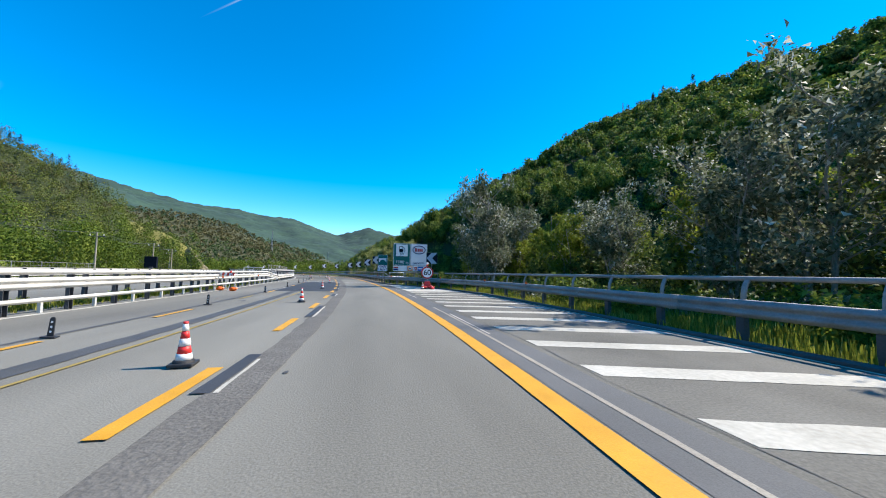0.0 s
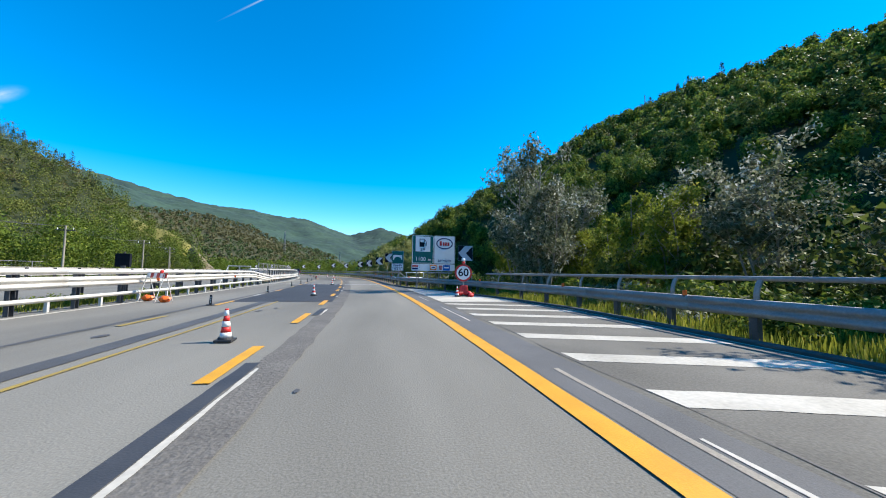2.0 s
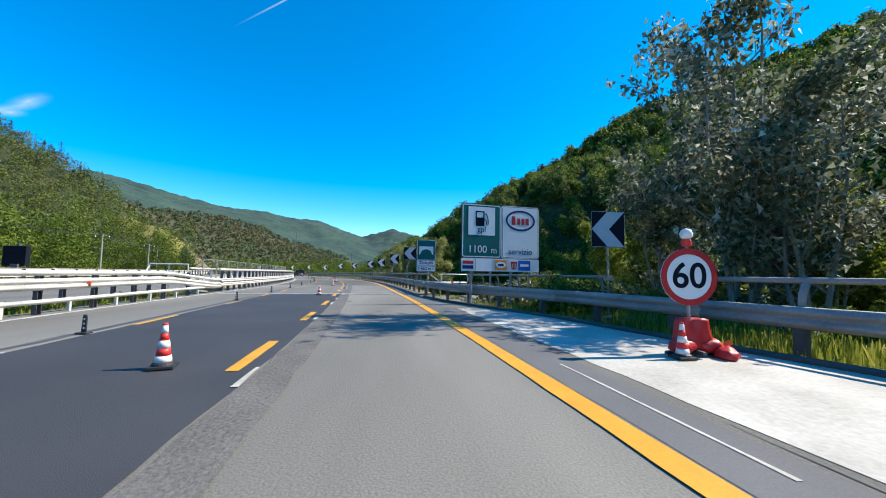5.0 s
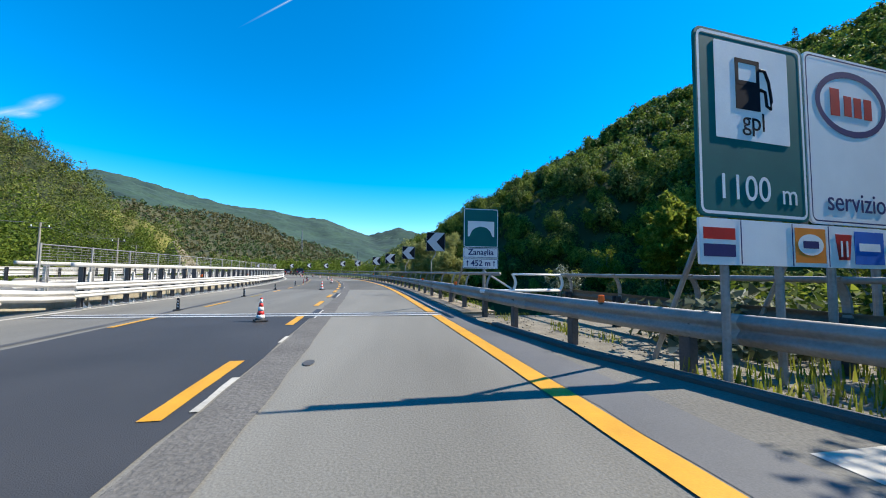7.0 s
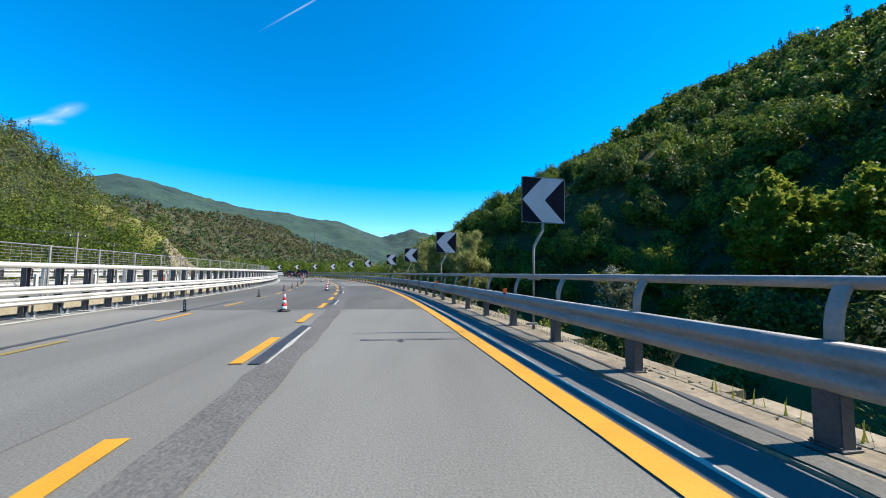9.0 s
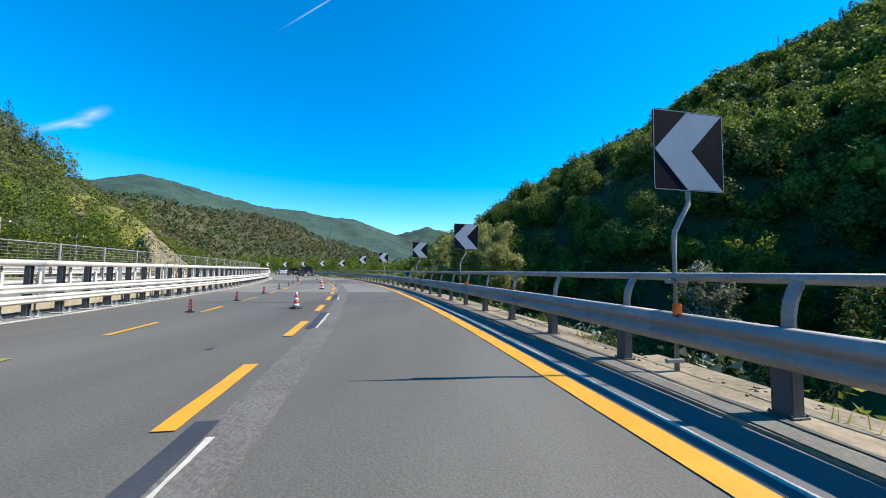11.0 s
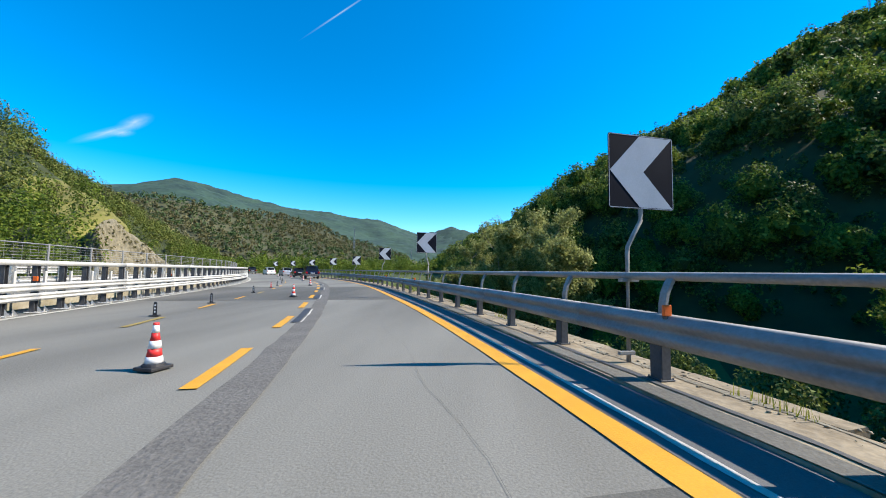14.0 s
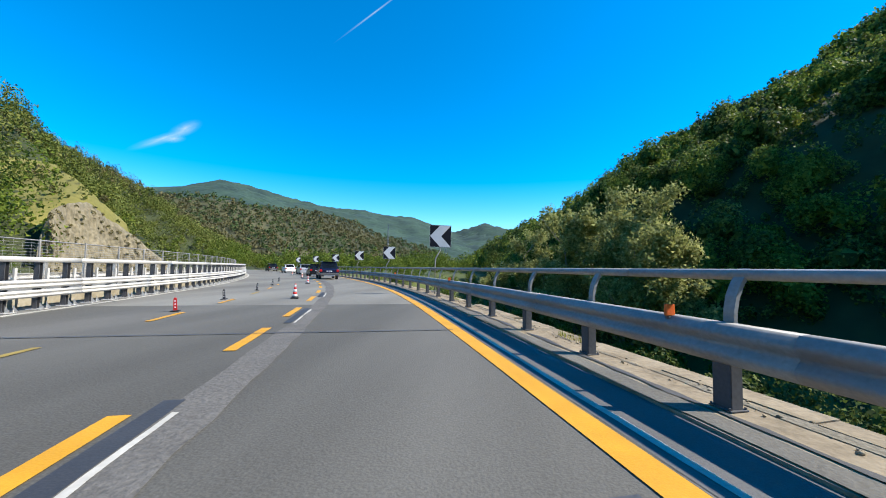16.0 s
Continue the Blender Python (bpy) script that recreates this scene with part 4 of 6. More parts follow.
LAB_C = "black chevron board with a pale arrow on a cranked pole"
chevron_sign(29.8, 5.98, 2.45, 0.95, 0.0, -4, "weathered black chevron board with a white arrow on a straight pole", -0.1)
for q, d, z, size in ((51.3, 3.42, 2.88, 1.03), (61.3, 3.42, 2.78, 1.03), (71.4, 3.42, 2.64, 1.03), (80.7, 3.42, 2.62, 1.03), (92.3, 3.26, 2.5, 0.92), (107.4, 3.42, 2.68, 1.02), (120.4, 3.42, 2.4, 1.0), (133, 3.42, 2.5, 1.0), (146, 3.42, 2.5, 1.0), (159, 3.42, 2.5, 1.0), (172, 3.42, 2.5, 1.0)):
    chevron_sign(q, d, z, size, 0.22 if d > 3.4 else -0.1, 0, LAB_C, 0.05)

# services board on two posts
sv = thing("services_sign", Matrix.Translation((3.3, 35.85, -0.3)) @ Matrix.Rotation(radians(9), 4, "Z"), "large motorway services board, green and white, on steel posts", "road sign")
plate("fuel_panel", 1.72, 2.20, -0.87, 3.28, 0, SIGN_GREEN, sv, 0.03, 0.10, "green panel with a white border")
frame_line("border", 1.66, 2.14, -0.87, 3.28, -0.003, SIGN_WHITE, sv, 0.035, 0.09)
plate("pictogram_panel", 1.16, 1.16, -0.87, 3.68, -0.006, SIGN_WHITE, sv, 0.004, 0.02)
# fuel pump pictogram
bm = bmesh.new()
for c, sz in (((-0.95, -0.009, 3.62), (0.38, 0.004, 0.30)), ((-0.95, -0.009, 4.06), (0.38, 0.004, 0.05)), ((-1.115, -0.009, 3.92), (0.05, 0.004, 0.30)), ((-0.785, -0.009, 3.92), (0.05, 0.004, 0.30)), ((-0.95, -0.009, 3.79), (0.38, 0.004, 0.06))):
    box(bm, c, sz)
part("pump_symbol", bm, SIGN_BLACK, sv)
bm = bent(bmesh.new(), [(-0.76, -0.012, 3.98), (-0.68, -0.012, 3.98), (-0.62, -0.012, 3.85), (-0.58, -0.012, 3.62), (-0.60, -0.012, 3.52), (-0.66, -0.012, 3.55), (-0.68, -0.012, 3.72), (-0.76, -0.012, 3.74)], 0.018, 6)
part("pump_hose", bm, SIGN_BLACK, sv)
words("lettering", "gpl", 0.32, SIGN_BLACK, sv, Matrix.Translation((-0.87, -0.010, 3.33)) @ FACE, 0.002)
words("lettering", "1100", 0.42, SIGN_WHITE, sv, Matrix.Translation((-1.05, -0.004, 2.52)) @ FACE, 0.002)
words("lettering", "m", 0.36, SIGN_WHITE, sv, Matrix.Translation((-0.33, -0.004, 2.49)) @ FACE, 0.002)
plate("brand_panel", 1.72, 2.20, 0.87, 3.28, 0, SIGN_WHITE, sv, 0.03, 0.10, "white panel with a dark border")
frame_line("border", 1.66, 2.14, 0.87, 3.28, -0.003, SIGN_NAVY, sv, 0.018, 0.09)
oval("ring", 0.68, 0.44, 0.87, 3.78, -0.004, SIGN_NAVY, sv, 0.085)
bars("emblem_bar", [(0.55, 3.78, 0.17, 0.36), (0.79, 3.75, 0.14, 0.27), (0.98, 3.75, 0.14, 0.27), (1.18, 3.75, 0.15, 0.28)], -0.004, SIGN_RED, sv)
words("lettering", "servizio", 0.36, SIGN_NAVY, sv, Matrix.Translation((0.87, -0.004, 2.47)) @ FACE, 0.002)
plate("lower_panel", 3.46, 0.52, 0, 1.90, 0, SIGN_WHITE, sv, 0.03, 0.02, "white strip with small service emblems")
bars("emblem_bar", [(-1.45, 1.99, 0.46, 0.13)], -0.004, SIGN_RED, sv)
bars("emblem_bar", [(-1.45, 1.80, 0.46, 0.14)], -0.004, SIGN_NAVY, sv)
bars("divider", [(-1.13, 1.90, 0.012, 0.5), (-0.32, 1.90, 0.012, 0.5), (0.30, 1.90, 0.012, 0.5)], -0.004, SIGN_NAVY, sv)
bars("emblem_field", [(-0.02, 1.90, 0.52, 0.42)], -0.004, SIGN_ORANGE, sv)
oval("emblem_oval", 0.22, 0.13, -0.02, 1.91, -0.008, SIGN_WHITE, sv)
bars("emblem_bar", [(-0.02, 1.91, 0.26, 0.09)], -0.010, SIGN_NAVY, sv)
part("emblem_field", slab(bmesh.new(), [(0.42, 2.06), (0.72, 2.06), (0.67, 1.74), (0.47, 1.74)], -0.006, -0.002), SIGN_RED, sv)
bars("emblem_bar", [(0.52, 1.88, 0.03, 0.2), (0.62, 1.88, 0.03, 0.2)], -0.009, SIGN_WHITE, sv)
bars("emblem_field", [(1.05, 1.90, 0.56, 0.42)], -0.004, SIGN_BLUE, sv)
bars("emblem_bar", [(1.05, 1.91, 0.40, 0.1)], -0.008, SIGN_WHITE, sv)
for px in (-1.30, -0.45, 0.45, 1.30):
    part("sign_post", tube(bmesh.new(), (px, 0.07, -0.6), (px, 0.07, 4.3), 0.045, n=10), STEEL, sv)
for px in (-0.9, 0.9):
    part("brace", tube(bmesh.new(), (px, 0.1, 3.4), (px, 1.9, -0.7), 0.035, n=8), STEEL, sv)
for pz in (1.9, 2.6, 3.9):
    part("rear_bar", box(bmesh.new(), (0, 0.045, pz), (3.4, 0.03, 0.06)), STEEL_DARK, sv)

# viaduct name sign
vs = thing("viaduct_sign", Matrix.Translation((0.72, 43.15, 0.0)) @ Matrix.Rotation(radians(3), 4, "Z") @ Matrix.Scale(1.07, 4), "green viaduct sign with a white bridge symbol on a post", "road sign")
plate("symbol_panel", 1.06, 1.16, 0, 2.46, 0, SIGN_GREEN, vs, 0.02, 0.05, "green panel with a white border")
frame_line("border", 1.03, 1.13, 0, 2.46, -0.003, SIGN_WHITE, vs, 0.018, 0.045)
arch = [(-0.40, 2.66), (0.40, 2.66), (0.40, 2.20), (0.36, 2.20)] + [(0.33 * math.cos(radians(a)), 2.20 + 0.30 * math.sin(radians(a))) for a in range(10, 171, 10)] + [(-0.36, 2.20), (-0.40, 2.20)]
part("bridge_symbol", slab(bmesh.new(), arch, -0.006, -0.002), SIGN_WHITE, vs)
plate("name_plate", 1.06, 0.30, 0, 1.72, 0, SIGN_WHITE, vs, 0.02, 0.03)
frame_line("border", 1.03, 0.27, 0, 1.72, -0.003, SIGN_NAVY, vs, 0.012, 0.03)
words("lettering", "Zanaglia", 0.235, SIGN_NAVY, vs, Matrix.Translation((0, -0.004, 1.735)) @ FACE, 0.002, bold=0.004)
plate("length_plate", 1.06, 0.30, 0, 1.41, 0, SIGN_WHITE, vs, 0.02, 0.03)
frame_line("border", 1.03, 0.27, 0, 1.41, -0.003, SIGN_NAVY, vs, 0.012, 0.03)
words("lettering", "452 m", 0.235, SIGN_NAVY, vs, Matrix.Translation((0, -0.004, 1.41)) @ FACE, 0.002, bold=0.004)
for px in (-0.40, 0.40):
    part("arrow", slab(bmesh.new(), [(px - 0.012, 1.33), (px + 0.012, 1.33), (px + 0.012, 1.44), (px + 0.035, 1.44), (px, 1.50), (px - 0.035, 1.44), (px - 0.012, 1.44)], -0.006, -0.002), SIGN_NAVY, vs)
part("sign_post", tube(bmesh.new(), (0.12, 0.07, 0.0), (0.12, 0.07, 2.9), 0.045, n=10), STEEL, vs)
part("brace", tube(bmesh.new(), (-0.25, 0.06, 2.3), (-0.35, 2.6, 0.08), 0.035, n=8), STEEL, vs)
part("brace", tube(bmesh.new(), (0.14, 0.03, 1.16), (0.62, -0.9, 0.72), 0.03, n=8), STEEL_PALE, vs)

# white cross railing where the bridge begins, between the main beam and a second guardrail
pp = thing("cross_railing", Matrix.Translation((0.3, 41.9, 0.0)), "short white steel railing closing the gap between two guardrails", "handrail")
along_p = Vector((2.85, 0.9, 0))
part("lower_bar", bent(bmesh.new(), [tuple(along_p * 0.06 + Vector((0, 0, 0.70))), tuple(along_p + Vector((0, 0, 0.72)))], 0.05, 10), SIGN_WHITE, pp, smooth=True)
part("top_bar", bent(bmesh.new(), [tuple(along_p * 0.42 + Vector((0, 0, 1.19))), tuple(along_p * 1.02 + Vector((0, 0, 1.19)))], 0.032, 10), SIGN_WHITE, pp, smooth=True)
for k in (0.42, 1.0):
    q, bm = along_p * k, bmesh.new()
    bow = [(0.09 * math.sin(math.pi * u / 10) - 0.02 * u / 10, 0.70 + 0.5 * u / 10) for u in range(11)]
    rings = [[bm.verts.new((q.x + x + ax, q.y + ay, z)) for ax, ay in ((-0.028, -0.05), (0.028, -0.05), (0.028, 0.05), (-0.028, 0.05))] for x, z in bow]
    for a, b in zip(rings, rings[1:]):
        for c in range(4):
            bm.faces.new((a[c], a[(c + 1) % 4], b[(c + 1) % 4], b[c]))
    bm.faces.new(rings[0][::-1])
    bm.faces.new(rings[-1])
    part("rail_post", bm, SIGN_WHITE, pp)
    part("post_foot", tube(bmesh.new(), (q.x, q.y, -0.1), (q.x, q.y, 0.7), 0.04, n=8), STEEL_RUSTY, pp)

# speed limit sign with its base, lamp and cone
lim = thing("speed_limit_sign", Matrix.Translation((3.72, 26.6, 0.0)) @ Matrix.Rotation(radians(-6), 4, "Z"), "round red-rimmed speed limit sign on a weighted stand", "road sign")
bm = bmesh.new()
lathe(bm, [(0.01, 0), (0.45, 0), (0.45, 0.012), (0.01, 0.012)], 40)
bmesh.ops.transform(bm, matrix=Matrix.Translation((0, 0.012, 1.22)) @ pose(0, 0, 0, 90), verts=bm.verts)
part("disc", bm, SIGN_WHITE, lim)
oval("red_rim", 0.45, 0.45, 0, 1.22, -0.004, SIGN_RED, lim, 0.095, 40)
words("lettering", "60", 0.56, SIGN_BLACK, lim, Matrix.Translation((0, -0.006, 1.22)) @ FACE, 0.002, bold=0.008)
part("stand", tube(bmesh.new(), (0, 0.04, 0.05), (0, 0.04, 1.75), 0.025, n=8), STEEL, lim)
part("stand_foot", box(bmesh.new(), (0, 0.05, 0.03), (0.75, 0.06, 0.05), bevel=0.01), STEEL_DARK, lim)
part("stand_foot", box(bmesh.new(), (0, 0.05, 0.085), (0.06, 0.7, 0.05), bevel=0.01), STEEL_DARK, lim)
bm = lathe(bmesh.new(), [(0.05, 0), (0.075, 0.02), (0.075, 0.10), (0.05, 0.12)], 14, (0, 0.04, 1.70))
part("lamp_base", bm, CONE_RED, lim, "red plastic lamp housing")
part("lamp", lathe(bmesh.new(), [(0.05, 0), (0.085, 0.03), (0.095, 0.09), (0.07, 0.15), (0.02, 0.17)], 14, (0, 0.04, 1.82)), SIGN_WHITE, lim, "milky flashing lamp", True)


def sandbag(m, lab="orange-red sandbag weighing down a stand"):
    bm = bmesh.new()
    bmesh.ops.create_icosphere(bm, subdivisions=3, radius=1)
    for v in bm.verts:
        n_ = 0.14 * noise.noise(v.co * 2.1)
        v.co = Vector((v.co.x * (0.23 + n_ * 0.3), v.co.y * (0.15 + n_ * 0.2), max(v.co.z, -0.75) * (0.12 + n_ * 0.25) + 0.09))
    ob = finish("sandbag", bm, SIGN_RED if "red" in lab else ORANGE, smooth=True)
    ob.matrix_basis = m
    tagged(ob, lab, "sandbag", "sandbags")
    part("tie", tube(bmesh.new(), (0.25, 0, 0.1), (0.33, 0, 0.15), 0.04, 0.05, 8), ORANGE, ob)


for dx, dy, r, z in ((-0.2, -0.06, 12, 0.07), (0.24, -0.04, -14, 0.07), (0.36, -0.24, 62, -0.02)):
    sandbag(Matrix.Translation((3.72 + dx, 26.6 + dy, z)) @ Matrix.Rotation(radians(r), 4, "Z"))
# red cloth sack hung over the stand's foot
bm = box(bmesh.new(), (0, 0, 0.3), (0.52, 0.26, 0.44))
bmesh.ops.subdivide_edges(bm, edges=bm.edges[:], cuts=7, use_grid_fill=True)
for v in bm.verts:
    k = 1 - 0.28 * (v.co.z - 0.08) / 0.44
    v.co = Vector((v.co.x * k + 0.02 * noise.noise(v.co * 9), v.co.y * k + 0.05 * noise.noise(Vector((v.co.x * 11, v.co.z * 3, 2))), v.co.z + 0.03 * noise.noise(Vector((v.co.x * 5, 3, 1)))))
sack = finish("ballast_sack", bm, SIGN_RED, smooth=True)
sack.matrix_basis = Matrix.Translation((3.74, 26.6, 0.06)) @ Matrix.Rotation(radians(-6), 4, "Z")
tagged(sack, "red cloth ballast sack over the stand of a speed limit sign", "sack")


# ---- cones and lane markers ----
def cone(h=0.51):
    g = thing("traffic_cone", Matrix(), "red and white striped traffic cone on a black rubber base", "traffic cone", "traffic cones")
    bm = box(bmesh.new(), (0, 0, 0.02), (0.27, 0.27, 0.04), bevel=0.012)
    lathe(bm, [(0.12, 0.04), (0.112, 0.065), (0.098, 0.075)], 18)
    part("base", bm, BLACK, g)
    r = lambda z: 0.09 - 0.066 * (z - 0.07) / (h - 0.07)
    zs = [0.07, 0.15, 0.24, 0.33, 0.42, h]
    for i, (a, b) in enumerate(zip(zs, zs[1:])):
        k = 0.003 if i % 2 == 0 else 0.0
        bm = lathe(bmesh.new(), [(r(a) + k, a), (r(b) + k, b)], 18)
        part("white_band" if i % 2 == 0 else "red_band", bm, CONE_WHITE if i % 2 == 0 else CONE_RED, g, smooth=True)
    part("tip", lathe(bmesh.new(), [(0.03, h), (0.032, h + 0.01), (0.026, h + 0.025)], 14), CONE_RED, g)
    return g


first = cone()
first.matrix_basis = stand(5.05, -2.14, 0.016, 5)
for i, (s, d) in enumerate(((14.75, -2.36), (26.4, -2.56), (41.1, -2.46), (55.6, -2.6), (69.3, -2.4), (81.4, -2.42), (93.4, -2.45), (105.7, -2.3), (118, -2.5), (131, -2.5), (143, -2.5))):
    copy_thing(first, stand(s, d, 0.016, 13 * i))
copy_thing(first, Matrix.Translation((3.36, 26.35, 0.012)))


def marker(red):
    g = thing("lane_marker", Matrix(), "slim dark flexible lane marker with pale dots" if not red else "slim red flexible lane marker with pale dots", "lane marker", "flexible lane markers")
    bm = box(bmesh.new(), (0, 0, 0.012), (0.20, 0.14, 0.024), bevel=0.008)
    part("foot", bm, BLACK, g)
    out = [(-0.042, 0.02), (0.042, 0.02), (0.034, 0.30), (0.024, 0.335), (0, 0.345), (-0.024, 0.335), (-0.034, 0.30)]
    part("paddle", slab(bmesh.new(), out, -0.012, 0.012), SIGN_RED if red else BLACK, g)
    for z in (0.10, 0.18, 0.26):
        oval("reflective_dot", 0.017, 0.02, 0, z, -0.014, SIGN_WHITE, g, n=10)
    return g


dark, red = marker(False), marker(True)
dark.matrix_basis = stand(MARKS[0], MARK_D(MARKS[0]), 0.017)
red.matrix_basis = stand(MARKS[10], MARK_D(MARKS[10]), 0.017)
for i, s in enumerate(MARKS):
    if i in (0, 10):
        continue
    copy_thing(red if i in (11, 12, 17) else dark, stand(s, MARK_D(s), 0.017, (i * 37 % 21) - 10) @ Matrix.Rotation(radians((i * 53 % 9) - 4), 4, "Y"))

# striped barrier board leaning on two trestles with sandbags
tr = thing("barrier_board", stand(23.1, -7.56, 0.016, -38), "red and white striped roadwork board on steel trestles", "barrier")
for i in range(6):
    x0 = -0.62 + 0.2 * i
    part("stripe", slab(bmesh.new(), [(x0, 0.84), (x0 + 0.2, 0.84), (x0 + 0.29, 1.02), (x0 + 0.09, 1.02)], -0.012, 0.012), SIGN_RED if i % 2 else SIGN_WHITE, tr)
for px in (-0.55, 0.55):
    for sy in (-0.28, 0.28):
        part("leg", tube(bmesh.new(), (px, sy * 0.05, 1.0), (px, sy, 0), 0.016, n=8), STEEL_PALE, tr)
part("lamp", lathe(bmesh.new(), [(0.035, 0), (0.06, 0.02), (0.06, 0.1), (0.03, 0.12)], 14, (0.38, -0.03, 1.0)), CONE_RED, tr)
for px in (-0.55, 0.55):
    m = stand(23.1, -7.56, 0.016, -38) @ Matrix.Translation((px, 0.02, 0))
    sandbag(m, "bright orange sandbag under a trestle")
for s in (9.0, 24.5, 34.0):
    reflector(stand(s, RAIL_L(s) + 0.19, 0.70), ORANGE, "red-orange reflector on the median guardrail")
for s in (52, 60, 75, 88, 96):
    reflector(stand(s, RAIL_L(s) + 0.02, 0.80), ORANGE, "red-orange reflector on a bridge guardrail post")


# ---- vehicles ----
def wheel(r=0.34, w=0.23):
    bm = bmesh.new()
    lathe(bm, [(r * 0.62, -w / 2), (r * 0.93, -w / 2), (r, -w / 2 + 0.03), (r, w / 2 - 0.03), (r * 0.93, w / 2), (r * 0.62, w / 2)], 24)
    bmesh.ops.transform(bm, matrix=pose(0, 0, 0, 0, 90, 0), verts=bm.verts)
    tyre = bpy.data.meshes.new("tyre")
    bm.to_mesh(tyre)
    bm.free()
    tyre.materials.append(BLACK)
    bm = bmesh.new()
    lathe(bm, [(0.02, -w / 2 + 0.03), (r * 0.6, -w / 2 + 0.02), (r * 0.63, 0), (r * 0.6, w / 2 - 0.02), (0.02, w / 2 - 0.03)], 18)
    bmesh.ops.transform(bm, matrix=pose(0, 0, 0, 0, 90, 0), verts=bm.verts)
    rim = bpy.data.meshes.new("rim")
    bm.to_mesh(rim)
    bm.free()
    rim.materials.append(RIM)
    return tyre, rim


def car(m, label, paint, width, length, height, suv):
    """A car seen mostly from behind; y ahead, its tail at y = 0."""
    g = thing("car", m, label, "car", "cars")
    w, L, H = width / 2, length, height
    belt = H * (0.60 if suv else 0.63)
    low = 0.32 if suv else 0.22
    # lower body: rings across the car, from tail to nose
    bm = bmesh.new()
    rings = []
    for y, zt, k in ((0.0, belt - 0.14, 0.90), (0.06, belt - 0.02, 0.95), (0.45, belt + 0.01, 1.0), (L * 0.5, belt, 1.0), (L * 0.72, belt - 0.04, 0.99), (L * 0.93, belt - 0.16, 0.94), (L, belt - 0.34, 0.84)):
        a = w * k
        rings.append([bm.verts.new((x, y, z)) for x, z in ((-a * 0.92, low), (-a, low + 0.14), (-a, (low + zt) / 2), (-a * 0.97, zt - 0.05), (-a * 0.9, zt), (a * 0.9, zt), (a * 0.97, zt - 0.05), (a, (low + zt) / 2), (a, low + 0.14), (a * 0.92, low))])
    for p, q in zip(rings, rings[1:]):
        for k in range(10):
            bm.faces.new((p[k], p[(k + 1) % 10], q[(k + 1) % 10], q[k]))
    bm.faces.new(rings[0][::-1])
    bm.faces.new(rings[-1])
    bmesh.ops.recalc_face_normals(bm, faces=bm.faces)
    part("body", bm, paint, g, smooth=False)
    # cabin
    bm = bmesh.new()
    y0, y1, y2, y3 = (0.10, 0.42, L * 0.52, L * 0.70) if suv else (0.35, 0.95, L * 0.50, L * 0.70)
    rings = []
    for y, z, k in ((y0, belt, 0.90), (y1, H - 0.03, 0.72), (y1 + 0.5, H, 0.74), (y2, H - 0.03, 0.74), (y3, belt - 0.02, 0.86)):
        rings.append((y, z, k))
    top = [[bm.verts.new((sx * w * k, y, z)) for sx in (-1, 1)] for y, z, k in rings]
    foot = [[bm.verts.new((sx * w * 0.93, y, belt - 0.03)) for sx in (-1, 1)] for y, z, k in rings]
    for i in range(4):
        bm.faces.new((top[i][0], top[i][1], top[i + 1][1], top[i + 1][0]))
        bm.faces.new((foot[i][0], top[i][0], top[i + 1][0], foot[i + 1][0]))
        bm.faces.new((top[i][1], foot[i][1], foot[i + 1][1], top[i + 1][1]))
    bmesh.ops.recalc_face_normals(bm, faces=bm.faces)
    part("cabin", bm, paint, g)
    # rear window, side windows, windscreen
    zt = H - 0.10
    f = lambda z: y0 + (y1 - y0) * (z - belt) / (H - 0.03 - belt)
    kx = lambda z: w * (0.90 - 0.18 * (z - belt) / (H - 0.03 - belt))
    bm = bmesh.new()
    za = belt + 0.06
    v = [bm.verts.new(c) for c in ((-kx(za) * 0.88, f(za) - 0.012, za), (kx(za) * 0.88, f(za) - 0.012, za), (kx(zt) * 0.88, f(zt) - 0.012, zt), (-kx(zt) * 0.88, f(zt) - 0.012, zt))]
    bm.faces.new(v)
    bmesh.ops.solidify(bm, geom=bm.faces[:], thickness=0.006)
    part("rear_window", bm, CAR_GLASS, g)
    for sx in (-1, 1):
        bm = bmesh.new()
        pts = ((y0 + 0.32, belt + 0.04, 0.922), (y1 + 0.22, H - 0.11, 0.775), (y2 - 0.05, H - 0.12, 0.782), (y3 - 0.30, belt + 0.04, 0.915))
        v = [bm.verts.new((sx * w * k, y, z)) for y, z, k in pts]
        bm.faces.new(v)
        bmesh.ops.solidify(bm, geom=bm.faces[:], thickness=0.008)
        part("side_window", bm, CAR_GLASS, g)
        lamp = box(bmesh.new(), (sx * w * 0.84, 0.03, belt - 0.17), (w * 0.26, 0.10, 0.22), bevel=0.03)
        part("tail_light", lamp, LAMP_RED, g)
        bm = box(bmesh.new(), (sx * (w + 0.09), L * 0.62, belt + 0.06), (0.17, 0.10, 0.13), bevel=0.03)
        part("mirror", bm, paint, g)
        if suv:
            part("roof_rail", bent(bmesh.new(), [(sx * w * 0.66, y1 + 0.15, H), (sx * w * 0.68, y1 + 0.25, H + 0.05), (sx * w * 0.68, y2 - 0.2, H + 0.05), (sx * w * 0.66, y2 - 0.1, H - 0.01)], 0.02, 6), RIM, g)
    part("bumper", box(bmesh.new(), (0, 0.0, low + 0.16), (width * 0.93, 0.16, 0.26), bevel=0.05), PLASTIC_GREY if suv else paint, g)
    part("skid_plate", box(bmesh.new(), (0, -0.02, low + 0.02), (width * 0.55, 0.12, 0.09), bevel=0.02), RIM if suv else PLASTIC_GREY, g)
    pl = part("number_plate", box(bmesh.new(), (0, -0.012, belt - 0.24), (0.50, 0.015, 0.11)), SIGN_WHITE, g)
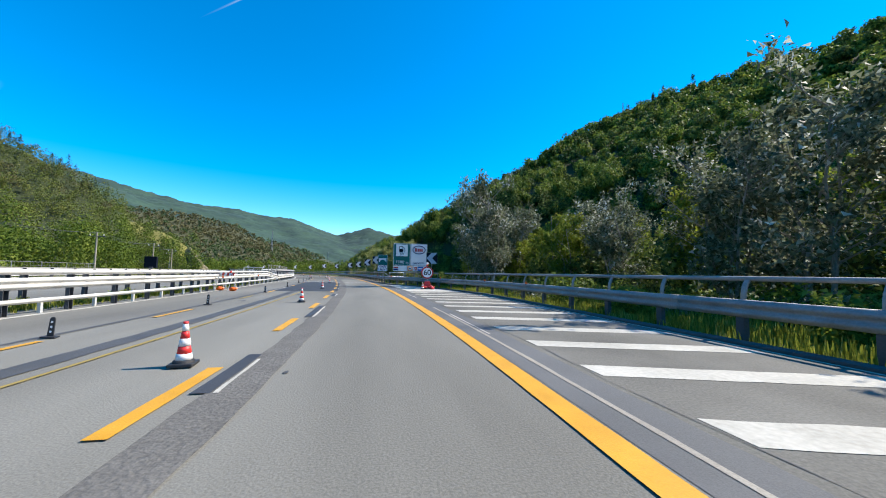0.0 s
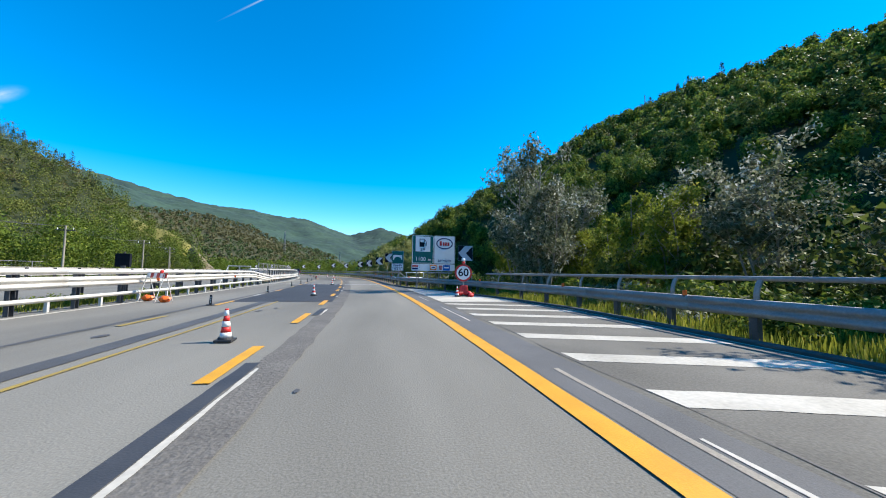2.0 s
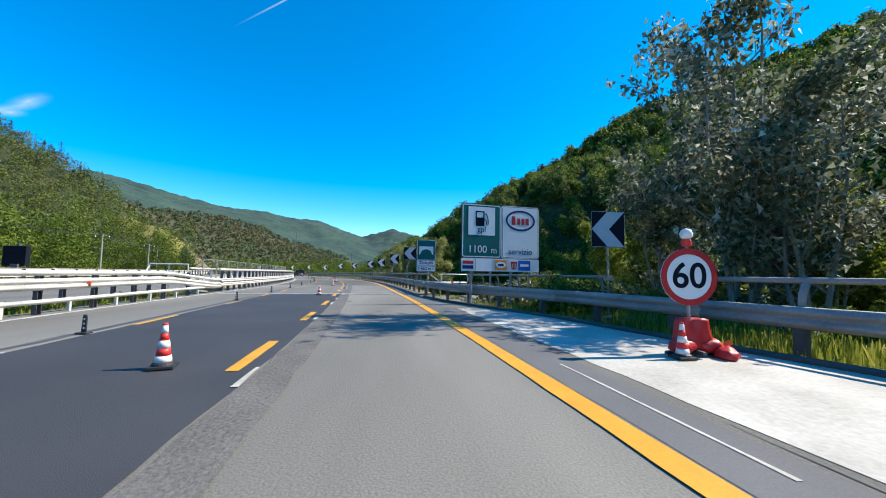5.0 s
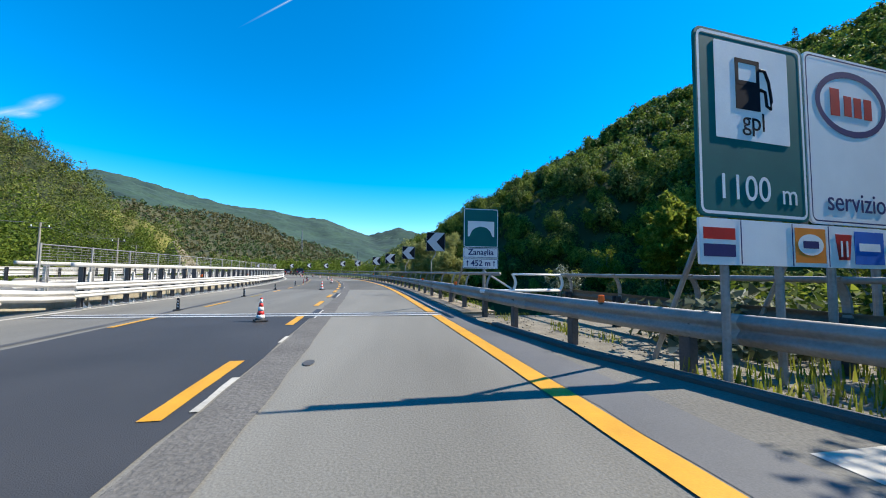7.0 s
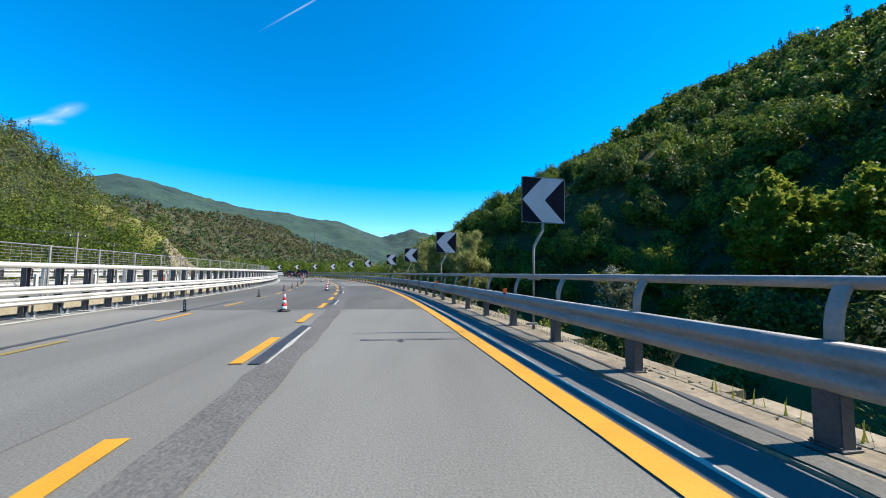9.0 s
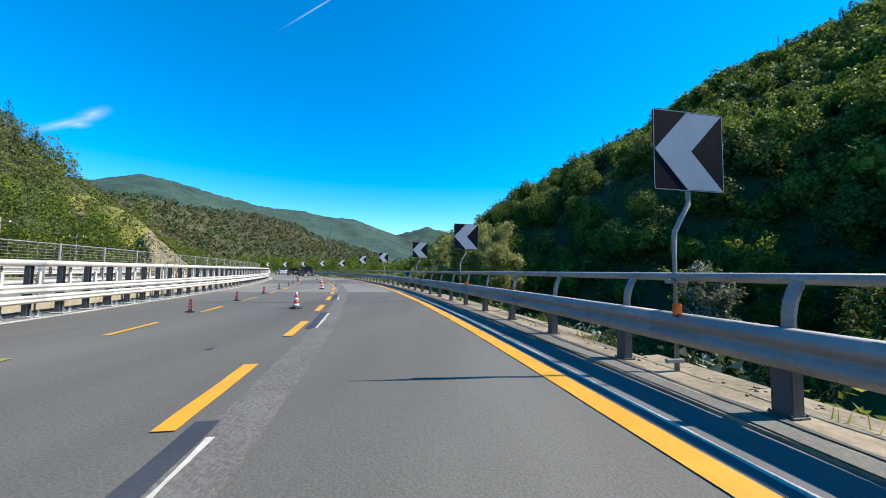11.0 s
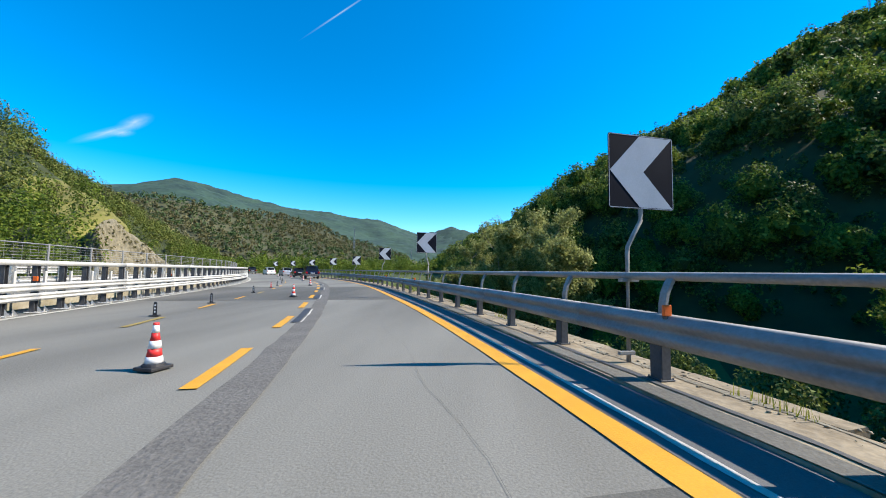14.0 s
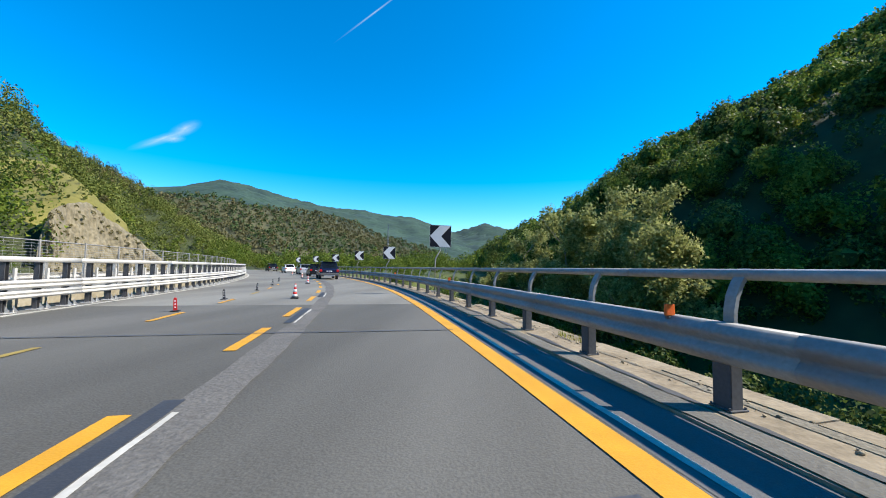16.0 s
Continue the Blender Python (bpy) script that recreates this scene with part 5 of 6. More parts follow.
    part("plate_bar", box(bmesh.new(), (0, -0.021, belt - 0.24), (0.34, 0.004, 0.06)), SIGN_NAVY, pl)
    part("spoiler", box(bmesh.new(), (0, y1 - 0.05, H - 0.02), (width * 0.66, 0.20, 0.035), bevel=0.012), paint, g)
    tyre, rim = wheel()
    for sx in (-1, 1):
        for y in (0.78, L - 0.86):
            wh = share("wheel", tyre, g, Matrix.Translation((sx * (w - 0.13), y, 0.34)))
            share("rim", rim, wh, Matrix())
    return g


car(stand(127.0, -0.35, 0.006), "dark navy sport utility vehicle with roof rails", CAR_NAVY, 1.80, 4.34, 1.66, True)
car(stand(137.0, -0.3, 0.006), "dark hatchback in the traffic queue", CAR_BLACK, 1.76, 4.1, 1.48, False)
car(stand(147.0, -0.2, 0.006), "silver hatchback in the traffic queue", CAR_SILVER, 1.78, 4.2, 1.5, False)
car(stand(160.0, -0.3, 0.006), "white hatchback in the traffic queue", CAR_WHITE, 1.78, 4.2, 1.5, False)
car(stand(176.0, -0.3, 0.006), "dark sport utility vehicle in the traffic queue", CAR_BLACK, 1.8, 4.3, 1.66, True)


# ---- vegetation ----
rng = np.random.default_rng(7)


def unit(n):
    v = rng.normal(size=(n, 3))
    return v / np.linalg.norm(v, axis=1)[:, None]


def tris_at(p, normal, size, stretch=1.5):
    """Small three-cornered leaf clumps at places p, facing normal, turned at random."""
    n = len(p)
    a = np.cross(normal, unit(n))
    a /= np.linalg.norm(a, axis=1)[:, None] + 1e-9
    b = np.cross(normal, a)
    s = size[:, None] * 0.5
    v = np.stack([p - a * s * stretch - b * s * 0.8, p - a * s * 0.4 + b * s, p + a * s * stretch - b * s * 0.1], 1)
    return v.reshape(-1, 3)


def ball(level):
    bm = bmesh.new()
    bmesh.ops.create_icosphere(bm, subdivisions=level, radius=1)
    cv = np.array([tuple(q.co) for q in bm.verts])
    cf = np.array([[q.index for q in fc.verts] for fc in bm.faces])
    bm.free()
    return cv, cf


def crowns(name, c, rad, high, per, leaf, mat, label, category, lobes=8, ragged=0.22, dense=False):
    """Many tree crowns as one mass, each of several rounded boughs: c centres, rad and high the half sizes, per leaf clumps each."""
    n = len(c)
    box3 = np.stack([rad, rad, high], 1)
    bough = unit(n * lobes).reshape(n, lobes, 3)
    bough[..., 2] = np.where(bough[..., 2] < -0.3, -bough[..., 2], bough[..., 2])
    bough[:, 0] = (0, 0, 0.9)
    size = rng.uniform(0.38, 0.62, (n, lobes))
    i = np.repeat(np.arange(n), per)
    k = rng.integers(0, lobes, n * per)
    out = bough[i, k]
    dirs = unit(n * per) + 0.55 * out
    dirs /= np.linalg.norm(dirs, axis=1)[:, None]
    r = size[i, k] * rng.uniform(1 - ragged, 1 + ragged * 0.6, n * per)
    p = c[i] + (out * 0.52 + dirs * r[:, None]) * box3[i]
    nor = dirs + 0.85 * unit(n * per)
    nor /= np.linalg.norm(nor, axis=1)[:, None]
    v = tris_at(p, nor, leaf * rng.uniform(0.6, 1.4, n * per), 1.0)
    f = np.arange(len(v)).reshape(-1, 3)
    if dense:  # the close-set inner foliage of each bough
        cv, cf = ball(0)
        cv, cf = cv[cf].reshape(-1, 3) * 0.5, np.arange(cf.size).reshape(-1, 3)
        at = c[:, None] + bough * 0.48 * box3[:, None]
        core = at[:, :, None] + cv[None, None] * size[..., None, None] * box3[:, None, None] * rng.uniform(0.55, 1.4, (n, lobes, len(cv), 1))
        cq = cf[None] + (np.arange(n * lobes) * len(cv))[:, None, None] + len(v)
        v, f = np.concatenate([v, core.reshape(-1, 3)]), np.concatenate([f, cq.reshape(-1, 3)])
    ob = arrays(name, v, f, mat)
    return tagged(ob, label, category, kind="stuff")


def scatter(x0, x1, y0, y1, pitch, keep):
    gx_, gy_ = np.meshgrid(np.arange(x0, x1, pitch), np.arange(y0, y1, pitch))
    x = gx_.ravel() + rng.uniform(-0.45, 0.45, gx_.size) * pitch
    y = gy_.ravel() + rng.uniform(-0.45, 0.45, gy_.size) * pitch
    z, w = land(x, y)
    s, d = on_road(x, y)
    ok = keep(x, y, z, w, s, d)
    return x[ok], y[ok], z[ok], d[ok]


def wood(name, area, pitch, size, per, leaf, mat, label, keep, conifer=False, share_of=1.0, lobes=8, flat=1.0, dense=False):
    x, y, z, d = scatter(*area, pitch, keep)
    pick = rng.uniform(size=len(x)) < share_of
    x, y, z = x[pick], y[pick], z[pick]
    r = size * rng.uniform(0.6, 1.35, len(x))
    h = r * (2.2 if conifer else rng.uniform(1.0, 1.55, len(x)))
    if conifer:
        r = r * 0.45
    h = h * flat
    return crowns(name, np.stack([x, y, z + h * 0.66 + rng.uniform(-0.4, 0.4, len(x)) * size * 0.5], 1), r, h, per, leaf, mat, label, "woodland", lobes, dense=dense)


near_r = lambda x, y, z, w, s, d: (w == 1) & (z > -6) & (d > 22) & (np.hypot(x, y - 60) < 340)
patchy = lambda x, y: np.sin(x / 23 + 1.3 * np.sin(y / 31)) + np.cos(y / 19 + x / 47)
mixed = lambda x, y: np.sin(x * 12.9898 + y * 78.233) * 43758.5 % 1.0
for nm, mt, lab, lo, hi, per, leaf in (
        ("hillside_trees", LEAF_OAK, "dense green deciduous woodland on a steep hillside", 130, 999, 185, 1.12),
        ("hillside_trees_dark", LEAF_DARK, "dark green woodland on a steep hillside", 130, 999, 185, 1.12),
        ("lower_slope_trees", LEAF_OAK, "dense green deciduous woodland on the lower hillside", 75, 130, 640, 0.6),
        ("lower_slope_trees_dark", LEAF_DARK, "dark green woodland on the lower hillside", 75, 130, 640, 0.6),
        ("slope_foot_trees", LEAF_OAK, "dense green deciduous woodland at the foot of a hillside", 20, 75, 1700, 0.4),
        ("slope_foot_trees_dark", LEAF_DARK, "dark green woodland at the foot of a hillside", 20, 75, 1700, 0.4)):
    sunny = mt is LEAF_OAK
    wood(nm, (-70, 240, -60, 360), 6.1, 3.8, per, leaf, mt, lab, lambda *q: near_r(*q) & (q[5] >= lo) & (q[5] < hi) & ((mixed(q[0], q[1]) < 0.6) == sunny), dense=True)
left = lambda x, y, z, w, s, d: (w == 2) & ((d < -24.5) | (s > 206)) & (x > -235) & (y > 60) & (y < 330)
def bare(x, y):
    """The open ground of the spur: before the rock face and along the grassy crest."""
    out, side = ROCK_AT(x, y)
    return ((out > -3.5) & (out < 16) & (side > -7) & (side < 10)) | (off_crest(x, y) < 3.4)



slope_kind = lambda x, y, z: mixed(x, y) + (z - 22) * 0.02
wood("left_slope_trees", (-330, -40, -60, 340), 3.1, 2.1, 185, 0.335, LEAF_BROWN, "brownish green woodland on the sunny hillside", lambda *a: left(*a) & (a[2] > 6) & (slope_kind(*a[:3]) > 0.85) & ~bare(a[0], a[1]))
wood("left_slope_green", (-330, -40, -60, 340), 3.1, 2.15, 185, 0.335, LEAF_OLIVE, "olive green woodland on the sunny hillside", lambda *a: left(*a) & (a[2] > 6) & (slope_kind(*a[:3]) <= 0.85) & ~bare(a[0], a[1]))
wood("left_foot_trees", (-330, -40, -60, 340), 3.8, 2.3, 420, 0.3, LEAF_SPRING, "bright green trees at the foot of the hillside", lambda *a: (a[0] > -200) & ((a[5] < -24) | (a[4] > 225)) & (a[2] <= 6) & (a[2] > -3) & (a[3] == 2) & ~bare(a[0], a[1]))
wood("ridge_conifers", (-330, -40, -60, 340), 4.2, 1.5, 190, 0.25, LEAF_CONIFER, "dark conifers scattered over the hillside", lambda *a: left(*a) & (a[2] > 20), True, 0.6)
wood("undergrowth", (10, 120, 30, 230), 2.7, 1.5, 85, 0.45, LEAF_DARK, "dark undergrowth between the trees of the hillside", lambda x, y, z, w, s, d: (d > 16) & (d < 95) & (s > 36) & (z > -7), share_of=0.85, lobes=4)
wood("flank_scrub", (-330, -70, 150, 360), 4.4, 1.9, 80, 0.6, LEAF_OLIVE, "olive green scrub on the valley's flank", lambda x, y, z, w, s, d: ((w == 3) | (w == 2)) & (s > 170) & ((d < -24) | (s > 206)) & ~bare(x, y), share_of=0.8, lobes=5)
wood("crest_conifers", (60, 240, 100, 300), 9, 3.0, 160, 0.7, LEAF_CONIFER, "dark conifers standing along the wooded ridge", lambda x, y, z, w, s, d: (w == 1) & (z > 0.5 * x + 8) & (d > 75), True, 0.16)
wood("mid_slope_trees", (-520, -90, 170, 720), 6.0, 3.3, 34, 1.7, LEAF_BROWN, "brown and green scrub woodland on a distant slope", lambda x, y, z, w, s, d: (w == 3) & (mixed(x, y) + 0.25 * patchy(x / 2, y / 2) > 0.5), lobes=4, flat=0.85)
wood("mid_slope_green", (-520, -90, 170, 720), 6.0, 3.3, 30, 1.6, LEAF_FAR, "green woodland on a distant slope", lambda x, y, z, w, s, d: (w == 3) & (mixed(x, y) + 0.25 * patchy(x / 2, y / 2) <= 0.5), lobes=4, flat=0.85)
# the far range: a canopy surface over the land, roughened tree by tree
mx_, my_ = np.meshgrid(np.arange(-1950, 950, 13.0), np.arange(640, 1960, 13.0))
mx_, my_ = mx_ + rng.uniform(-4, 4, mx_.shape), my_ + rng.uniform(-4, 4, my_.shape)
mz, mw = land(mx_.ravel(), my_.ravel())
mz = np.where(mw == 4, mz + 3 + rng.uniform(-3.6, 3.6, mz.size), mz - 4)
mi_ = np.arange(mx_.size).reshape(mx_.shape)
mq = np.stack([mi_[:-1, :-1], mi_[:-1, 1:], mi_[1:, 1:], mi_[1:, :-1]], -1).reshape(-1, 4)
far_wood = tagged(arrays("backdrop_mountain", np.stack([mx_.ravel(), my_.ravel(), mz], 1), mq, FAR_FOREST_HAZED), "forest on far mountains, haze tinted blue-green into its colour", "mountain", kind="structure")
far_wood.data.polygons.foreach_set("use_smooth", [True] * len(mq))
wood("valley_trees", (-420, 60, 140, 650), 9, 4.0, 110, 0.95, LEAF_SPRING, "bright green trees along the valley floor", lambda x, y, z, w, s, d: (w == 0) & (np.abs(d + 6) > 24) & (np.hypot(x + 5, y - 95) > 150), share_of=0.75)
wood("near_valley_trees", (-160, 60, 140, 245), 7, 3.0, 900, 0.34, LEAF_SPRING, "bright green trees beside the viaduct", lambda x, y, z, w, s, d: (w == 0) & (np.abs(d + 6) > 24) & (np.hypot(x + 5, y - 95) <= 150), share_of=0.7)
wood("gorge_scrub", (5, 90, 44, 200), 4.5, 2.4, 900, 0.36, LEAF_DARK, "dark scrub in the gorge beside the viaduct", lambda x, y, z, w, s, d: (d > 10) & (z < 10) & (s > 44) & (d < 45), share_of=0.8)

wood("meadow_trees", (-110, -30, 20, 150), 6.5, 4.4, 1700, 0.34, LEAF_SPRING, "bright green trees beyond the opposite carriageway", lambda x, y, z, w, s, d: (d < -38) & (d > -72) & (s > 25) & (s < 128) & (w != 2) & (-(x + 12) > 1.9 * (y - 90)), share_of=0.8, flat=1.7)

wood("verge_thicket", (5, 40, -12, 46), 2.6, 1.7, 420, 0.24, LEAF_DARK, "dense dark green thicket behind the verge", lambda x, y, z, w, s, d: (d > 13.5) & (d < 26) & (s < 41), share_of=0.75)

# rock face at the end of the left spur: a ribbed, leaning face under an uneven top edge
TOP = [(-52.6, 117.4, 2.0), (-53.6, 119.0, 6.0), (-55.5, 121.8, 7.3), (-57.3, 125.0, 7.9), (-57.8, 128.0, 6.4), (-57.4, 130.3, 4.9), (-56.3, 132.0, 3.0), (-54.6, 134.0, 0.2)]
ru = np.linspace(0, len(TOP) - 1, 110)
edge_top = np.stack([np.interp(ru, range(len(TOP)), [q[k] for q in TOP]) for k in range(3)], 1)
rv = np.concatenate([[-3.2, -1.6, -0.6], np.linspace(0, 1, 64)])
rock = []
for v in rv:
    for k, q in enumerate(edge_top):
        high = q[2] + 9
        at = Vector((q[0] + 0.87 * v, q[1] - 0.5 * v, q[2] + 0.28 * v)) if v < 0 else Vector((q[0] + 0.87 * 0.55 * high * v, q[1] - 0.5 * 0.55 * high * v, q[2] - high * v))
        rib = noise.fractal(Vector((k * 0.11, at.z * 0.16, 3)), 0.9, 2.1, 5)
        block = abs(noise.noise(Vector((k * 0.3, at.z * 0.75, 7)))) + 0.5 * abs(noise.noise(Vector((k * 0.7, at.z * 1.7, 2))))
        push = (0.75 * rib + 0.9 * block) * min(1, max(0, v * 8 + 0.3))
        rock.append((at.x + 0.8 * push, at.y - 0.45 * push, at.z + 0.25 * push + 0.12 * rib))
oi = np.arange(len(rock)).reshape(len(rv), len(ru))
oq = np.stack([oi[:-1, :-1], oi[1:, :-1], oi[1:, 1:], oi[:-1, 1:]], -1).reshape(-1, 4)
tagged(arrays("rock_outcrop", np.array(rock), oq, ROCK), "weathered grey-brown rock face at the end of a hill spur", "rock", kind="structure")


def on_face(n):
    """Places on the rock's surface."""
    k = rng.choice(np.arange(4 * len(ru), len(rock) - 30 * len(ru)), n, replace=False)
    return np.array(rock)[k]


wood("spur_side_trees", (-74, -48, 102, 124), 3.0, 2.4, 460, 0.28, LEAF_SPRING, "bright green trees beside the rock face of the spur", lambda x, y, z, w, s, d: (d < -22) & (ROCK_AT(x, y)[1] < -5) & (off_crest(x, y) > 4.5), share_of=0.85, flat=1.7)
tufts = on_face(150)
tr = rng.uniform(0.12, 0.34, len(tufts))
crowns("rock_tufts", tufts, tr, tr * 1.1, 26, 0.17, LEAF_BROWN, "small dark tufts growing on a rock face", "shrubs", 3)
wood("spur_bushes", (-62, -36, 128, 152), 2.3, 1.0, 130, 0.24, LEAF_OLIVE, "green bushes beside the rocky end of the hill spur", lambda x, y, z, w, s, d: (d < -22.5) & (ROCK_AT(x, y)[1] > 9), share_of=0.85)
wood("crest_tufts", (-80, -50, 118, 142), 1.1, 0.32, 40, 0.17, LEAF_OLIVE, "low dry tufts on the grassy crest of the hill spur", lambda x, y, z, w, s, d: (w == 2) & (off_crest(x, y) < 3.6), share_of=0.4)
wood("spur_shrubs", (-80, -50, 118, 142), 2.6, 0.75, 120, 0.24, LEAF_BROWN, "brownish shrubs along the crest of the hill spur", lambda x, y, z, w, s, d: (w == 2) & (off_crest(x, y) > 1.6) & (off_crest(x, y) < 4.2) & (ROCK_AT(x, y)[0] < -4), share_of=0.3)


def tree(m, h, spread, mat, label, seed, n_leaf, leaf, stems=3, low=0.1, category="tree"):
    """A tree of one or more stems that fork from near the ground, with limbs, twigs and leaves along the twigs."""
    r = random.Random(seed)
    g = thing("tree", m, label, category, "roadside trees")
    bm = bmesh.new()
    tips = []

    def grow(p, d, length, rad, level):
        q, nodes = p, [p]
        for k in range(3):
            nq = q + d * (length / 3)
            tube(bm, q, nq, rad * (1 - 0.25 * k), rad * (1 - 0.25 * (k + 1)), 6 if level < 1 else 4, False)
            nodes.append(nq)
            d = (d + Vector((r.uniform(-0.2, 0.2), r.uniform(-0.2, 0.2), r.uniform(-0.02, 0.14)))).normalized()
            q = nq
        if level == 2 or (level == 1 and r.random() < 0.5):
            tips.extend(nodes[1:])
        if level < 2:
            for _ in range((8, 4)[level]):
                a, f = r.uniform(0, 6.28), r.uniform(low if level == 0 else 0.25, 1.0)
                k = min(2, int(f * 3))
                at = nodes[k].lerp(nodes[k + 1], f * 3 - k)
                out = Vector((math.cos(a), math.sin(a), r.uniform(0.25, 0.9)))
                grow(at, (d * 0.35 + out * spread).normalized(), length * (0.34 if level == 0 else 0.5) * r.uniform(0.75, 1.2) * (1.15 - 0.4 * f), rad * 0.4, level + 1)

    for k in range(stems):
        a = 6.28 * k / stems + r.uniform(-0.5, 0.5)
        lean = r.uniform(0.07, 0.2) if stems > 1 else 0.03
        grow(Vector((0.15 * math.cos(a), 0.15 * math.sin(a), -0.3)), Vector((lean * math.cos(a), lean * math.sin(a), 1)).normalized(), h * r.uniform(0.72, 0.98), (0.012 * h + 0.03) / math.sqrt(stems) * 1.3, 0)
    pts = np.array([tuple(p) for p in tips])
    fz = h / pts[:, 2].max()
    for v in bm.verts:
        v.co.z *= fz
    part("trunk", bm, BARK, g)
    pts[:, 2] *= fz
    k = rng.integers(0, len(pts), n_leaf)
    p = pts[k] + rng.normal(size=(n_leaf, 3)) * 0.022 * h
    p = p[p[:, 2] > 0.05 * h]
    nor = unit(len(p)) + np.array([0.2, 0, 0.4])
    nor /= np.linalg.norm(nor, axis=1)[:, None]
    v = tris_at(p, nor, leaf * rng.uniform(0.6, 1.5, len(p)), 1.4)
    arrays("crown", v, np.arange(len(v)).reshape(-1, 3), mat, g)
    return g


def spot(s, d, turn=0):
    p = road(s, d)
    z, _ = land(np.array([p.x]), np.array([p.y]))
    return pose(p.x, p.y, float(z[0]) - 0.05, 0, 0, turn)


PALE = "slender roadside tree with sparse silvery grey-green leaves"
GREEN = "leafy bright green roadside tree"
TREES = [  # station, lateral place, height, kind
    (9.2, 14.8, 9.0, 0), (4.5, 15.0, 8.2, 0), (14.2, 15.6, 6.4, 1), (20.4, 16.2, 7.4, 0), (23.3, 14.7, 5.9, 1), (26.7, 16.0, 6.9, 1), (29.8, 13.7, 4.8, 1),
    (31.4, 14.3, 8.6, 0), (30.2, 10.8, 10.6, 0), (33.6, 11.2, 6.6, 0), (28.6, 10.8, 7.4, 0), (35.5, 13.0, 4.8, 1), (15.0, 17.5, 7.5, 2), (24.0, 18.0, 7.5, 0), (31.0, 17.0, 6.5, 2), (8.0, 20.0, 9.0, 2), (37.5, 16.5, 5.5, 0),
    (11.0, 13.5, 7.5, 0), (38.5, 12.5, 4.6, 1), (3.0, 14.5, 7.5, 2), (-4.0, 14.5, 8.0, 2), (12.0, 24.0, 9.0, 1), (20.0, 25.0, 9.0, 0), (28.0, 25.0, 8.0, 1), (-9, 12, 8, 0), (36, 24, 7, 1)]
protos = {}
for i, (s, d, h, kind) in enumerate(TREES):
    key = (kind, i % 2)
    k = h / 7.5
    if key not in protos:
        mt, lab, nl, lf = ((LEAF_PALE, PALE, 7500, 0.12), (LEAF_LIME, GREEN, 9500, 0.12), (LEAF_OAK, "dense dark green roadside tree", 12000, 0.12))[kind]
        protos[key] = c = tree(spot(s, d, 40 * i), 7.5, 0.8, mt, lab, 11 + i, nl, lf, 4 if kind == 0 else 3)
    else:
        c = copy_thing(protos[key], spot(s, d, 67 * i))
    slim = 0.82 if h > 10 else 1.0
    c.scale = (k * slim, k * slim, k)

BIG = [(12.5, 146, 24, 0), (8, 148, 27, 1), (3, 157, 26, 0), (-3, 168, 23, 1), (-12, 178, 16, 0), (11, 163, 27, 0)]
bigs = []
for i, (x, y, h, k) in enumerate(BIG):
    z, _ = land(np.array([float(x)]), np.array([float(y)]))
    m = pose(x, y, float(min(z[0], -12)) - 0.1, 0, 0, 50 * i)
    if k >= len(bigs):
        bigs.append((tree(m, h, 0.85, LEAF_RIVER, "tall leafy riverside tree in full green", 71 + i, 26000, 0.34, 4), h))
    else:
        src, h0 = bigs[k]
        c = copy_thing(src, m)
        c.scale = (h / h0, h / h0, h / h0)

SHRUBS = [(30.5, 102.6, 2.6, 0), (44.8, 109.8, 6.8, 1), (36, 112, 2.0, 1), (*road(65.2, 5.7)[:2], -0.35, 3), (*road(71.5, 6.0)[:2], -0.7, 3), (*road(77.5, 6.2)[:2], -0.9, 4), (*road(60.5, 5.8)[:2], -0.8, 4),
          (40, 83, 13.4, 2), (36, 82, 9, 2), (45, 81.5, 13, 2), (36.4, 76.8, 5.4, 2), (42, 76, 5, 2), (51, 80, 14.5, 2)]  # x, y, height of the top, kind
shp = {}
for i, (x, y, top, k) in enumerate(SHRUBS):
    z0 = float(land(np.array([float(x)]), np.array([float(y)]))[0][0])
    h, m = top - z0, pose(x, y, z0 - 0.05, 0, 0, 57 * i)
    if k not in shp:
        mt, lab, nl, lf = ((LEAF_PALE, "pale sparse young tree rising beside the viaduct", 9000, 0.3), (LEAF_LIME, "yellow-green young tree rising beside the viaduct", 9000, 0.3), (LEAF_LIME, "sunlit yellow-green tree rising out of the gorge", 21000, 0.5),
                           (LEAF_PALE, "pale sparse tree whose top reaches the viaduct's edge", 24000, 0.14), (LEAF_LIME, "yellow-green tree whose top reaches the viaduct's edge", 24000, 0.14))[k]
        shp[k] = (tree(m, h, 0.95 if k == 2 else 0.8, mt, lab, 90 + i, nl, lf, 4 if k == 2 else 3), h)
    else:
        src, h0 = shp[k]
        c = copy_thing(src, m)
        c.scale = (h / h0, h / h0, h / h0)


def bush(m, r, mat, label, seed, n=2200, leaf=0.075):
    d = unit(n)
    d[:, 2] = np.abs(d[:, 2])
    ph = seed * 1.7
    lump = 1 + 0.3 * np.sin(5 * d[:, 0] + ph) * np.cos(4 * d[:, 1] + ph) + 0.2 * np.sin(7 * d[:, 2] + ph)
    p = d * (r * lump * rng.uniform(0.45, 1.1, n))[:, None]
    p[:, 2] *= 0.85
    nor = d + 0.8 * unit(n)
    nor /= np.linalg.norm(nor, axis=1)[:, None]
    v = tris_at(p, nor, leaf * 1.3 * rng.uniform(0.6, 1.5, n), 1.3)
    ob = arrays("bush", v, np.arange(len(v)).reshape(-1, 3), mat)
    ob.matrix_basis = m
    return tagged(ob, label, "bush", "verge bushes")


